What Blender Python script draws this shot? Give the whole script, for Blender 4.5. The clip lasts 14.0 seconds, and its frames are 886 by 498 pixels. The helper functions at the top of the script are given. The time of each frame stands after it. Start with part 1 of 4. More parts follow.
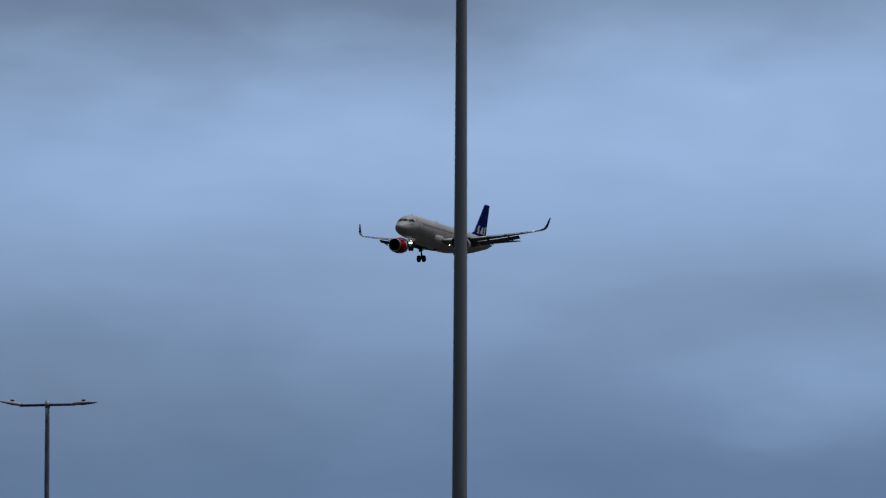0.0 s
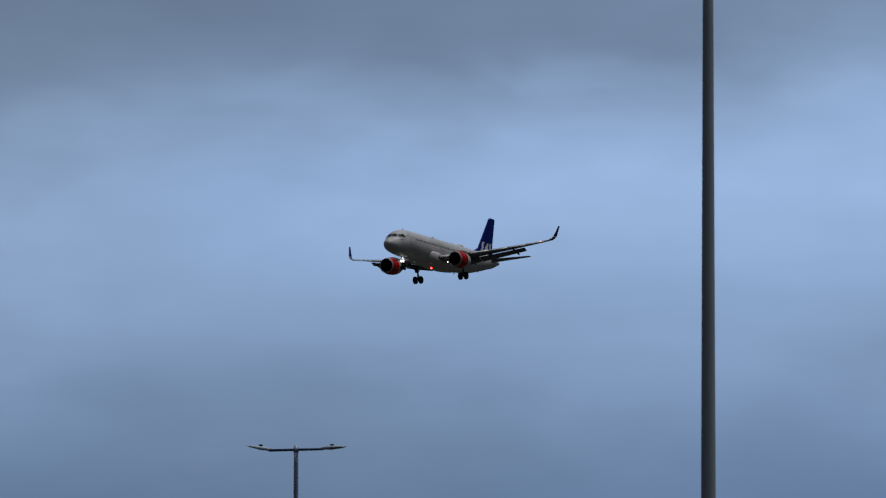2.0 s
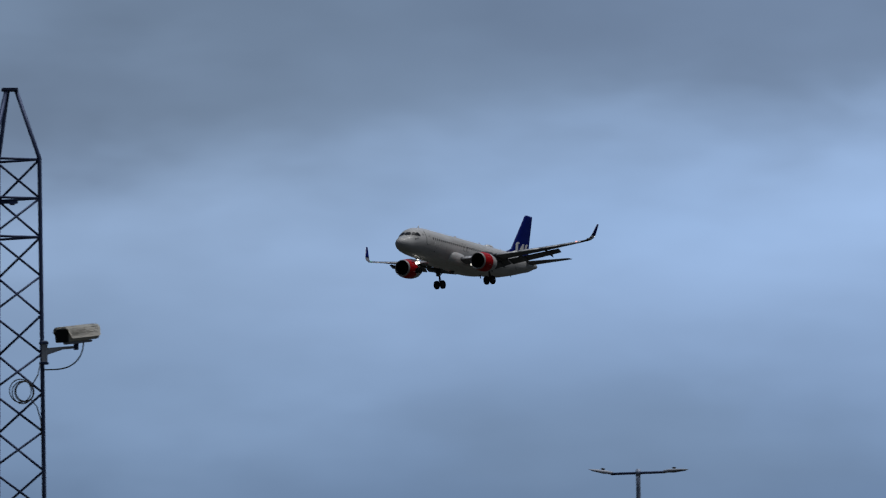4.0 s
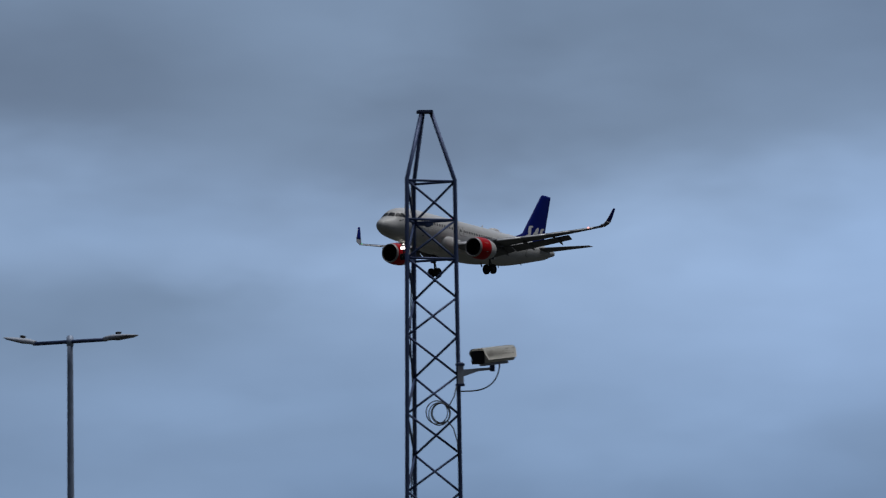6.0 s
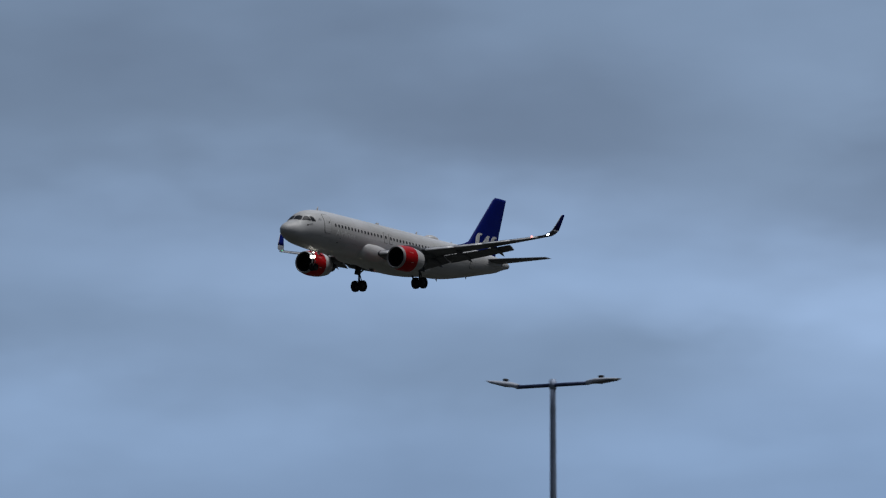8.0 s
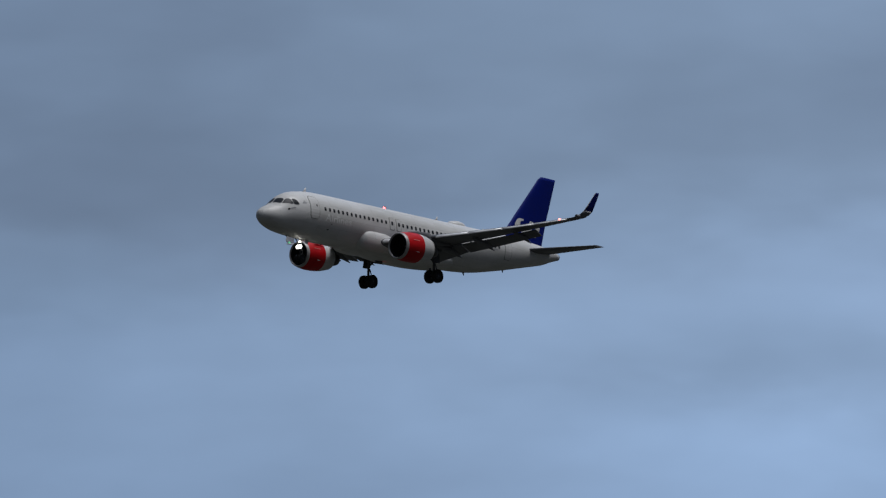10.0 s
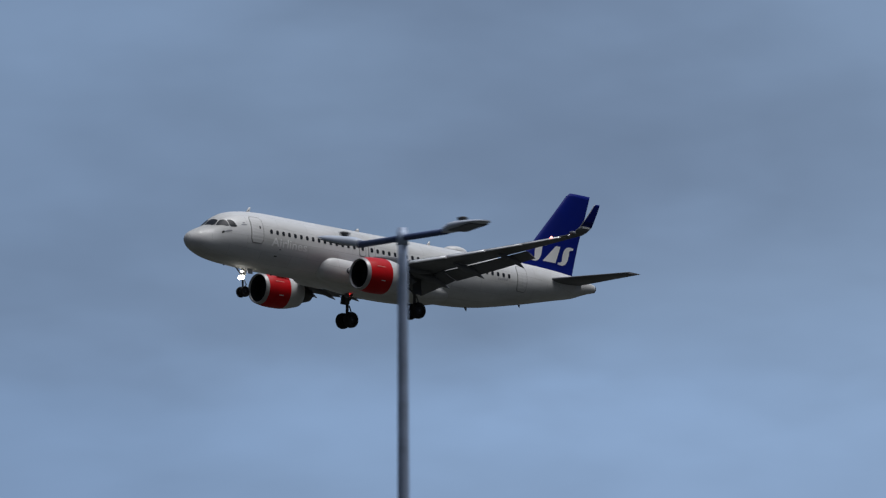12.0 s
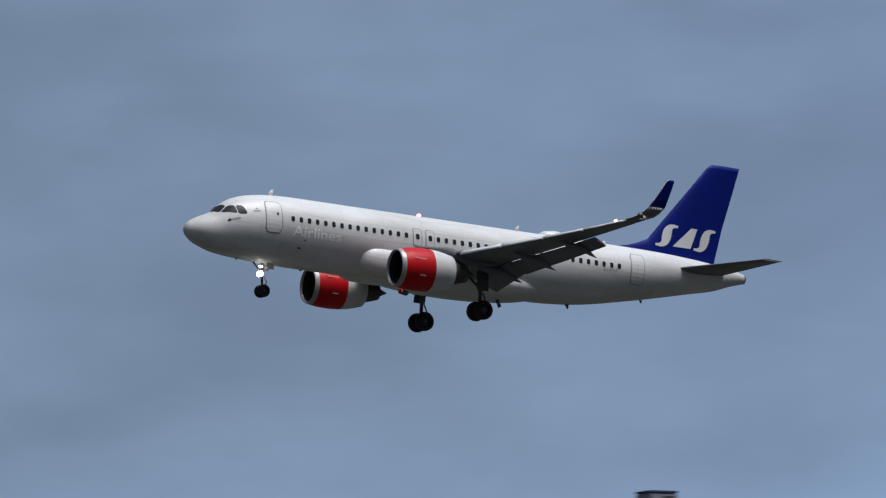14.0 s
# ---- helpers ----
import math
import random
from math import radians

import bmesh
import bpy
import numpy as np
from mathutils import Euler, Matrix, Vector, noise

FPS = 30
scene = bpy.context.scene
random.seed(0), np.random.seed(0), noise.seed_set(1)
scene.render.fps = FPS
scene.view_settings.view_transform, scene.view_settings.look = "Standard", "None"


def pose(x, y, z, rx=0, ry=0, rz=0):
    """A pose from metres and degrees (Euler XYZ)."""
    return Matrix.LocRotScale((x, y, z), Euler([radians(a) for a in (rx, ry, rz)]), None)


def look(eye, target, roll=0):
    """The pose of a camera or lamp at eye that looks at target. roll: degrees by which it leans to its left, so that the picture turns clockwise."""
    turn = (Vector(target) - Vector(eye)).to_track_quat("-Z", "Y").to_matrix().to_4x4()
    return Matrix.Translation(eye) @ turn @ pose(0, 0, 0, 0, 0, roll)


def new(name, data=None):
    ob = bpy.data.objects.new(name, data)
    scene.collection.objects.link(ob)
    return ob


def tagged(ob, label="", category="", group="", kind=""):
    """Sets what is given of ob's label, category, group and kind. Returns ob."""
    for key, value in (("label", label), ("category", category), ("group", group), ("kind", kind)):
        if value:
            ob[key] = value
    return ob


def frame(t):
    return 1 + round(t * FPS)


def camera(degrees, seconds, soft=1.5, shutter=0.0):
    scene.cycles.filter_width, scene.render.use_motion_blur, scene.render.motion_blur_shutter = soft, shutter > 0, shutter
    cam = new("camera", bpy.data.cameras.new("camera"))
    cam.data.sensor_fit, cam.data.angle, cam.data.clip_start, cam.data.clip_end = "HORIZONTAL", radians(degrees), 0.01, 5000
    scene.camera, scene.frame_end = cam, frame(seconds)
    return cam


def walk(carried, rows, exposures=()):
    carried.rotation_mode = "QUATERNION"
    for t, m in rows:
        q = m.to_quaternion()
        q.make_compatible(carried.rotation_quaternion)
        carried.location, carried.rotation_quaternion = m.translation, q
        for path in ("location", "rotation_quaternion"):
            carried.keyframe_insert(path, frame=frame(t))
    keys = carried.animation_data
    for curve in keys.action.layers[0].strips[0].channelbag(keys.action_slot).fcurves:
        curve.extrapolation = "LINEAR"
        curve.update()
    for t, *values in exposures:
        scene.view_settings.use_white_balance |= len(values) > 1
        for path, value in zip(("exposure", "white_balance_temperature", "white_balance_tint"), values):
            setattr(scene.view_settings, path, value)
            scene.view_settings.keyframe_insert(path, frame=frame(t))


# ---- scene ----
# ---------------------------------------------------------------- camera and its walk
cam = camera(6.7403, 14.0, soft=1.25, shutter=0.2)
EYE = (0.0, 0.0, 1.6)
# seconds, turn to the left of +y, tilt up, roll (degrees)
TURNS = [(0.0, -40.614, 3.628, 0.236), (0.5, -40.169, 3.665, 0.108), (1.0, -39.731, 3.743, 0.06), (1.5, -39.253, 3.857, -0.034), (2.0, -38.724, 3.955, 0.096), (2.5, -38.183, 4.007, 0.162), (2.7, -37.949, 4.015, 0.12), (4.8, -34.843, 4.196, -0.805), (5.0, -34.513, 4.2, -0.861), (5.5, -33.728, 4.272, -0.596), (6.0, -32.962, 4.325, -0.457), (6.5, -32.263, 4.409, -0.46), (7.0, -31.435, 4.489, -0.444), (7.5, -30.457, 4.59, -0.274), (8.0, -29.277, 4.676, -0.134), (8.5, -27.947, 4.737, -0.094), (8.7, -27.394, 4.773, -0.097), (10.8, -20.495, 5.245, -0.366), (11.0, -19.719, 5.335, -0.327), (11.5, -17.593, 5.454, -0.262), (12.0, -15.315, 5.617, -0.254), (12.5, -12.785, 5.757, -0.134), (13.0, -9.766, 5.861, -0.038), (13.5, -6.746, 5.897, 0.081), (14.0, -2.994, 5.94, -0.281)]
# the clip's camera opens up as the bright gap in the clouds leaves the picture
EXPOSURES = [(0.0, -1.44), (2.5, -1.37), (5.0, -1.22), (7.5, -1.07), (8.5, -0.99), (11.0, -0.67), (12.0, -0.5), (12.5, -0.39), (13.0, -0.28), (13.5, -0.11), (14.0, 0.03)]
walk(cam, [(t, pose(*EYE, 90 + e, 0, a) @ pose(0, 0, 0, 0, 0, r)) for t, a, e, r in TURNS], EXPOSURES)


# ---------------------------------------------------------------- node helpers
def sock(tree, value, target):
    if isinstance(value, bpy.types.NodeSocket):
        tree.links.new(value, target)
    else:
        target.default_value = value


def calc(tree, op, a, b=0.0, c=0.0, clamp=False):
    n = tree.nodes.new("ShaderNodeMath")
    n.operation, n.use_clamp = op, clamp
    for i, v in enumerate((a, b, c)):
        sock(tree, v, n.inputs[i])
    return n.outputs[0]


def blend(tree, fac, a, b, mode="MIX"):
    n = tree.nodes.new("ShaderNodeMix")
    n.data_type, n.blend_type = "RGBA", mode
    sock(tree, fac, n.inputs[0])
    sock(tree, a, n.inputs[6])
    sock(tree, b, n.inputs[7])
    return n.outputs[2]


def smooth(tree, value, lo, hi, a=0.0, b=1.0):
    n = tree.nodes.new("ShaderNodeMapRange")
    n.interpolation_type = "SMOOTHSTEP"
    for i, v in enumerate((value, lo, hi, a, b)):
        sock(tree, v, n.inputs[i])
    return n.outputs[0]


def fuzz(tree, vector, scale, detail=3.0, rough=0.5, distort=0.0):
    n = tree.nodes.new("ShaderNodeTexNoise")
    sock(tree, vector, n.inputs["Vector"])
    n.inputs["Scale"].default_value, n.inputs["Detail"].default_value = scale, detail
    n.inputs["Roughness"].default_value, n.inputs["Distortion"].default_value = rough, distort
    return n.outputs[0]


# ---------------------------------------------------------------- sky: broken overcast over a dusk sky
SUN_EL, SUN_DIR = 73.0, (0.85, -0.53)
world = bpy.data.worlds.new("world")
scene.world = world
world.use_nodes = True
wt = world.node_tree
wt.nodes.clear()
geo = wt.nodes.new("ShaderNodeTexCoord")
sep = wt.nodes.new("ShaderNodeSeparateXYZ")
wt.links.new(geo.outputs["Generated"], sep.inputs[0])
azi = calc(wt, "MULTIPLY", calc(wt, "ARCTAN2", sep.outputs[0], sep.outputs[1]), 57.2958)   # degrees to the right of +y
ele = calc(wt, "MULTIPLY_ADD", calc(wt, "ARCSINE", sep.outputs[2]), 57.2958, 0.12)
flat = wt.nodes.new("ShaderNodeCombineXYZ")
sock(wt, azi, flat.inputs[0])
sock(wt, calc(wt, "MULTIPLY", ele, 2.3), flat.inputs[1])
broad = calc(wt, "SUBTRACT", fuzz(wt, flat.outputs[0], 0.22, 2, 0.4, 0.0), 0.5)
fine = calc(wt, "SUBTRACT", fuzz(wt, flat.outputs[0], 0.70, 3, 0.5, 0.15), 0.5)


def drift(az, el, wide, high):
    """How much of a soft cloud, round az and el degrees, covers a direction."""
    dx = calc(wt, "DIVIDE", calc(wt, "SUBTRACT", calc(wt, "MULTIPLY_ADD", fine, 2.0, azi), az), wide)
    dy = calc(wt, "DIVIDE", calc(wt, "SUBTRACT", calc(wt, "MULTIPLY_ADD", fine, 0.5, ele), el), high)
    r = calc(wt, "ADD", calc(wt, "MULTIPLY", dx, dx), calc(wt, "MULTIPLY", dy, dy))
    return calc(wt, "POWER", 2.718, calc(wt, "MULTIPLY", r, -1.0))


# lower edge of the grey cloud deck: higher or lower along the horizon
edge = wt.nodes.new("ShaderNodeFloatCurve")
curve = edge.mapping.curves[0]
DECK = [(44, 5.25), (40, 5.3), (36, 4.95), (34, 4.82), (32, 5.0), (29, 5.3), (25, 5.2), (20, 5.0), (14, 5.0), (8, 4.5), (2, 4.1)]
pts = sorted(((a + 10) / 70, h / 10) for a, h in DECK)
for a, h in pts[1:-1]:
    curve.points.new(a, h)
curve.points[0].location, curve.points[-1].location = (0, pts[0][1]), (1, pts[-1][1])
for k, (a, h) in enumerate(pts[1:-1]):
    curve.points[k + 1].location = (a, h)
edge.mapping.update()
sock(wt, calc(wt, "MULTIPLY_ADD", azi, 1 / 70, 10 / 70, clamp=True), edge.inputs["Value"])
over = calc(wt, "SUBTRACT", ele, calc(wt, "MULTIPLY", edge.outputs[0], 10.0))
over = calc(wt, "ADD", over, calc(wt, "ADD", calc(wt, "MULTIPLY", broad, 0.7), calc(wt, "MULTIPLY", fine, 0.7)))
deck = smooth(wt, over, -0.75, 0.55)
# the gap lies in the north-east alone: elsewhere the deck reaches down to the horizon
closed = calc(wt, "ADD", smooth(wt, azi, -6, -30), smooth(wt, azi, 56, 80), clamp=True)
deck = calc(wt, "MAXIMUM", deck, closed)
side = smooth(wt, azi, 14, 36)                               # brighter gap towards the approach
gap = blend(wt, side, (0.215, 0.318, 0.495, 1), (0.316, 0.461, 0.720, 1))
low = blend(wt, side, (0.235, 0.350, 0.550, 1), (0.124, 0.201, 0.345, 1))
under = blend(wt, smooth(wt, calc(wt, "MULTIPLY_ADD", broad, 1.2, ele), 4.7, 2.0), gap, low)
DIM = [(38.5, 2.6, 2.2, 0.5), (43.2, 3.3, 1.8, 0.45), (29.5, 3.85, 2.6, 0.42), (20.3, 4.9, 1.3, 0.35), (26.0, 4.3, 1.8, 0.4), (37.4, 2.8, 1.2, 0.6), (30.5, 4.0, 1.0, 0.35)]
LIT = [(30.4, 2.5, 1.6, 0.4), (25.4, 2.8, 1.3, 0.6), (43.8, 2.75, 1.1, 0.4), (37.2, 4.6, 1.8, 0.5), (31.4, 3.15, 1.6, 0.4), (27.0, 3.3, 1.5, 0.4), (15.2, 4.5, 2.0, 0.45), (9.0, 4.6, 3.0, 0.4), (34.4, 2.9, 1.6, 0.6), (25.3, 3.6, 1.2, 0.4), (30.6, 4.75, 0.9, 0.3)]
for az, el, wide, high in DIM:
    under = blend(wt, calc(wt, "MULTIPLY", drift(az, el, wide, high), 0.55), under, (0.160, 0.239, 0.372, 1))
for az, el, wide, high in LIT:
    under = blend(wt, calc(wt, "MULTIPLY", drift(az, el, wide, high), 0.55), under, (0.275, 0.415, 0.660, 1))
grey = blend(wt, smooth(wt, calc(wt, "MULTIPLY_ADD", fine, 0.2, broad), -0.16, 0.16), (0.192, 0.276, 0.420, 1), (0.152, 0.216, 0.332, 1))
grey = blend(wt, calc(wt, "MULTIPLY", drift(11.6, 7.3, 2.2, 0.6), 0.5), grey, (0.225, 0.325, 0.490, 1))
grey = blend(wt, calc(wt, "MULTIPLY", drift(35.0, 6.1, 1.5, 0.7), 0.8), grey, (0.140, 0.200, 0.305, 1))
grey = blend(wt, calc(wt, "MULTIPLY", drift(25.2, 6.0, 1.1, 0.6), 0.6), grey, (0.146, 0.208, 0.318, 1))
for az, el, wide, high, much in ((6.6, 5.1, 1.5, 0.8, 0.35), (15.0, 5.5, 0.9, 0.5, 0.4), (31.8, 5.5, 0.9, 0.5, 0.5), (25.3, 4.8, 1.0, 0.45, 0.5), (4.4, 4.8, 1.2, 0.5, 0.45)):
    grey = blend(wt, calc(wt, "MULTIPLY", drift(az, el, wide, high), much), grey, (0.225, 0.325, 0.490, 1))
grey = blend(wt, calc(wt, "MULTIPLY", drift(18.2, 6.8, 1.1, 0.5), 0.6), grey, (0.146, 0.208, 0.318, 1))
grey = blend(wt, closed, grey, (0.046, 0.058, 0.092, 1))
near_sky = blend(wt, deck, under, grey)
# soft lumps within the clouds
lumps = calc(wt, "SUBTRACT", fuzz(wt, flat.outputs[0], 0.55, 2.5, 0.45, 0.25), 0.5)
puffs = calc(wt, "SUBTRACT", fuzz(wt, flat.outputs[0], 1.5, 2, 0.45, 0.15), 0.5)
ragged = calc(wt, "ADD", calc(wt, "MULTIPLY", lumps, 0.24), calc(wt, "MULTIPLY_ADD", puffs, 0.10, 1.0))
near_sky = blend(wt, 1.0, near_sky, ragged, "MULTIPLY")
# greyer light over the lattice mast and at the far end of the pan
grey_air = calc(wt, "ADD", calc(wt, "MULTIPLY", smooth(wt, azi, 16, 24), smooth(wt, azi, 38, 34)), smooth(wt, azi, 7, 2), clamp=True)
blue_air = calc(wt, "MULTIPLY", smooth(wt, azi, 6, 9), smooth(wt, azi, 15, 12))
air = blend(wt, blue_air, blend(wt, grey_air, (1, 1, 1, 1), (1.02, 1.0, 0.972, 1)), (0.985, 1.0, 1.022, 1))
near_sky = blend(wt, 1.0, near_sky, air, "MULTIPLY")
stops = calc(wt, "ADD", smooth(wt, azi, 3, 11.5, 0.0, 0.37), calc(wt, "MULTIPLY", calc(wt, "MULTIPLY_ADD", azi, 1 / 29, -11 / 29, clamp=True), 1.06))
gain = calc(wt, "POWER", 2.0, calc(wt, "MULTIPLY", stops, calc(wt, "SUBTRACT", 1.0, closed)))
near_sky = blend(wt, 1.0, near_sky, gain, "MULTIPLY")
# the overcast brightens to the zenith, and more on the sun's side
zen = smooth(wt, ele, 30, 84)
sunward = calc(wt, "ADD", calc(wt, "MULTIPLY", sep.outputs[0], SUN_DIR[0]), calc(wt, "MULTIPLY", sep.outputs[1], SUN_DIR[1]))
dome = blend(wt, smooth(wt, sunward, -0.5, 0.9), (0.37, 0.46, 0.64, 1), (0.92, 0.95, 1.0, 1))
overcast = blend(wt, zen, near_sky, dome)
sky = wt.nodes.new("ShaderNodeTexSky")
sky.sky_type, sky.sun_disc = "NISHITA", False
sky.sun_elevation, sky.sun_rotation = radians(SUN_EL), math.atan2(SUN_DIR[0], SUN_DIR[1])
clear = blend(wt, 1.0, sky.outputs[0], (0.08, 0.08, 0.08, 1), "MULTIPLY")
total = blend(wt, 0.96, clear, overcast)
bg = wt.nodes.new("ShaderNodeBackground")
wt.links.new(total, bg.inputs[0])
bg.inputs[1].default_value = 1.0
wt.links.new(bg.outputs[0], wt.nodes.new("ShaderNodeOutputWorld").inputs[0])

sun = new("sun", bpy.data.lights.new("sun", "SUN"))
sun.data.energy, sun.data.angle, sun.data.color = 3.1, radians(30), (0.985, 0.985, 1.0)
up = math.tan(radians(SUN_EL))
sun.matrix_world = look((SUN_DIR[0] * 50, SUN_DIR[1] * 50, 50 * up), (0, 0, 0))


# ---------------------------------------------------------------- materials
def paint(name, color, rough=0.4, metal=0.0, vary=0.12, grain=3.0, streak=(1, 1, 1), bump=0.0, dirt=None, coat=0.0):
    """A surface of one base colour, with soft stains and a fine grain in object space."""
    m = bpy.data.materials.new(name)
    m.use_nodes = True
    t = m.node_tree
    b = t.nodes["Principled BSDF"]
    co = t.nodes.new("ShaderNodeTexCoord")
    mp = t.nodes.new("ShaderNodeMapping")
    mp.inputs["Scale"].default_value = streak
    t.links.new(co.outputs["Object"], mp.inputs[0])
    big = fuzz(t, mp.outputs[0], grain * 0.25, 4, 0.6)
    small = fuzz(t, mp.outputs[0], grain * 4, 3, 0.6)
    dark = tuple(c * (1 - 2 * vary) for c in (dirt or color)) + (1,)
    c = blend(t, smooth(t, big, 0.35, 0.75), (*color, 1), dark)
    c = blend(t, smooth(t, small, 0.3, 0.8, 0, vary), c, dark)
    t.links.new(c, b.inputs["Base Color"])
    t.links.new(smooth(t, big, 0.2, 0.8, max(0.03, rough - 0.08), min(1, rough + 0.12)), b.inputs["Roughness"])
    b.inputs["Metallic"].default_value = metal
    b.inputs["Coat Weight"].default_value = coat
    if bump:
        n = t.nodes.new("ShaderNodeBump")
        n.inputs["Strength"].default_value, n.inputs["Distance"].default_value = bump, 0.01
        t.links.new(small, n.inputs["Height"])
        t.links.new(n.outputs[0], b.inputs["Normal"])
    return m


def lamp_glow(name, color, strength):
    m = bpy.data.materials.new(name)
    m.use_nodes = True
    b = m.node_tree.nodes["Principled BSDF"]
    b.inputs["Base Color"].default_value = (*color, 1)
    b.inputs["Emission Color"].default_value = (*color, 1)
    b.inputs["Emission Strength"].default_value = strength
    return m


WHITE = paint("white_aircraft_paint", (0.765, 0.765, 0.765), 0.42, vary=0.10, grain=1.6, streak=(0.25, 1, 1), dirt=(0.65, 0.645, 0.62), coat=0.08)
def add_panels(m, wide, high, seam):
    """Faint lapped skin panels with thin joints over a paint."""
    t = m.node_tree
    b = t.nodes["Principled BSDF"]
    base = b.inputs["Base Color"].links[0].from_socket
    co = t.nodes.new("ShaderNodeTexCoord")
    sp = t.nodes.new("ShaderNodeSeparateXYZ")
    t.links.new(co.outputs["Object"], sp.inputs[0])
    # unrolled round the body: length along it, and arc round it
    arc = calc(t, "MULTIPLY", calc(t, "ARCTAN2", sp.outputs[2], sp.outputs[1]), 2.0)
    cb = t.nodes.new("ShaderNodeCombineXYZ")
    sock(t, sp.outputs[0], cb.inputs[0])
    sock(t, arc, cb.inputs[1])
    br = t.nodes.new("ShaderNodeTexBrick")
    t.links.new(cb.outputs[0], br.inputs["Vector"])
    br.inputs["Scale"].default_value = 1.0
    br.inputs["Brick Width"].default_value, br.inputs["Row Height"].default_value = wide, high
    br.inputs["Mortar Size"].default_value = 0.012
    br.inputs["Color1"].default_value, br.inputs["Color2"].default_value = (1, 1, 1, 1), (0.95, 0.95, 0.94, 1)
    br.inputs["Mortar"].default_value = (seam, seam, seam, 1)
    t.links.new(blend(t, 1.0, base, br.outputs[0], "MULTIPLY"), b.inputs["Base Color"])


add_panels(WHITE, 2.65, 0.95, 0.74)
SEAM = paint("door_seam", (0.30, 0.29, 0.28), 0.6, vary=0.1)
WINGGREY = paint("wing_grey_paint", (0.155, 0.16, 0.175), 0.5, vary=0.16, grain=1.2, streak=(0.4, 1, 1))
SLATMETAL = paint("bare_slat_metal", (0.74, 0.75, 0.76), 0.42, metal=0.1, vary=0.06)
BLUE = paint("deep_blue_paint", (0.001, 0.011, 0.19), 0.5, vary=0.08, grain=0.9)
BLUE.node_tree.nodes["Principled BSDF"].inputs["Specular IOR Level"].default_value = 0.16
RED = paint("red_paint", (0.58, 0.005, 0.009), 0.42, vary=0.10, grain=1.4)
RED.node_tree.nodes["Principled BSDF"].inputs["Specular IOR Level"].default_value = 0.2
LIP = paint("inlet_lip_metal", (0.40, 0.39, 0.385), 0.4, metal=0.25, vary=0.06)
NACELLE = paint("nacelle_paint", (0.68, 0.675, 0.665), 0.4, vary=0.08, grain=1.6)
DARK = paint("dark_duct", (0.008, 0.008, 0.009), 0.6, vary=0.2)
STEEL = paint("gear_steel", (0.10, 0.105, 0.115), 0.45, metal=0.3, vary=0.15)
NOZZLE = paint("nozzle_metal", (0.09, 0.085, 0.08), 0.5, metal=0.6, vary=0.2)
RUBBER = paint("tyre_rubber", (0.014, 0.014, 0.015), 0.8, vary=0.2, grain=8)
HUBMETAL = paint("wheel_hub_metal", (0.035, 0.035, 0.04), 0.4, metal=0.5, vary=0.1)
PANE = paint("dark_window_pane", (0.022, 0.025, 0.032), 0.35, vary=0.1)
PANE.node_tree.nodes["Principled BSDF"].inputs["Specular IOR Level"].default_value = 0.15
SILVER = paint("pale_lettering", (0.88, 0.88, 0.86), 0.35, vary=0.03)
MARKWHITE = paint("white_marking", (0.82, 0.82, 0.80), 0.35, vary=0.04)
REGGREY = paint("faint_grey_marking", (0.36, 0.36, 0.37), 0.45, vary=0.05)
MARKGREY = paint("grey_marking", (0.33, 0.34, 0.36), 0.45, vary=0.08)
# the blue in pole steel and lamp-head grey stands in for bluish shade
GALV = paint("galvanised_steel_blue_shade", (0.44, 0.54, 0.72), 0.5, metal=0.15, vary=0.14, grain=14)
HEADGREY = paint("luminaire_grey_blue_shade", (0.58, 0.63, 0.72), 0.42, vary=0.06, grain=9)
LENS = paint("luminaire_lens", (0.13, 0.14, 0.17), 0.4, vary=0.1)
LENS.node_tree.nodes["Principled BSDF"].inputs["Specular IOR Level"].default_value = 0.2
BLACKPLASTIC = paint("black_plastic", (0.02, 0.02, 0.022), 0.5, vary=0.15, grain=20)
POLEPAINT = paint("pole_grey_paint", (0.46, 0.51, 0.57), 0.6, vary=0.10, grain=5, streak=(1, 1, 0.15), bump=0.2)
# dark steel whose strong blue imitates bluish shade in the base colour
MASTSTEEL = paint("mast_steel_blue_shade", (0.085, 0.125, 0.265), 0.5, metal=0.2, vary=0.18, grain=18, bump=0.2)
CREAM = paint("camera_housing_paint", (0.87, 0.85, 0.78), 0.42, vary=0.07, grain=12)
CABLE = paint("grey_cable", (0.13, 0.14, 0.15), 0.6, vary=0.1, grain=20)
VENTMETAL = paint("grey_sheet_metal", (0.37, 0.40, 0.45), 0.55, metal=0.2, vary=0.14, grain=5, bump=0.2)
FEATHER = paint("dark_feathers", (0.05, 0.05, 0.055), 0.8, vary=0.2, grain=20)
GROUND = paint("grass_and_tarmac", (0.036, 0.038, 0.027), 0.9, vary=0.25, grain=0.25, bump=0.3, dirt=(0.04, 0.04, 0.04))
LIGHTWHITE = lamp_glow("landing_lamp_glow", (1.0, 0.96, 0.88), 5.5)
LIGHTSOFT = lamp_glow("wing_lamp_glow", (1.0, 0.95, 0.85), 9.0)
LIGHTRED = lamp_glow("port_lamp_glow", (1.0, 0.30, 0.26), 5.0)
LIGHTGREEN = lamp_glow("starboard_lamp_glow", (0.2, 1.0, 0.5), 0.3)
BEACONRED = lamp_glow("beacon_flash_glow", (1.0, 0.035, 0.03), 45.0)
BEACONPINK = lamp_glow("roof_flash_glow", (1.0, 0.22, 0.24), 6.0)
STROBEWHITE = lamp_glow("strobe_flash_glow", (1.0, 1.0, 1.0), 260.0)


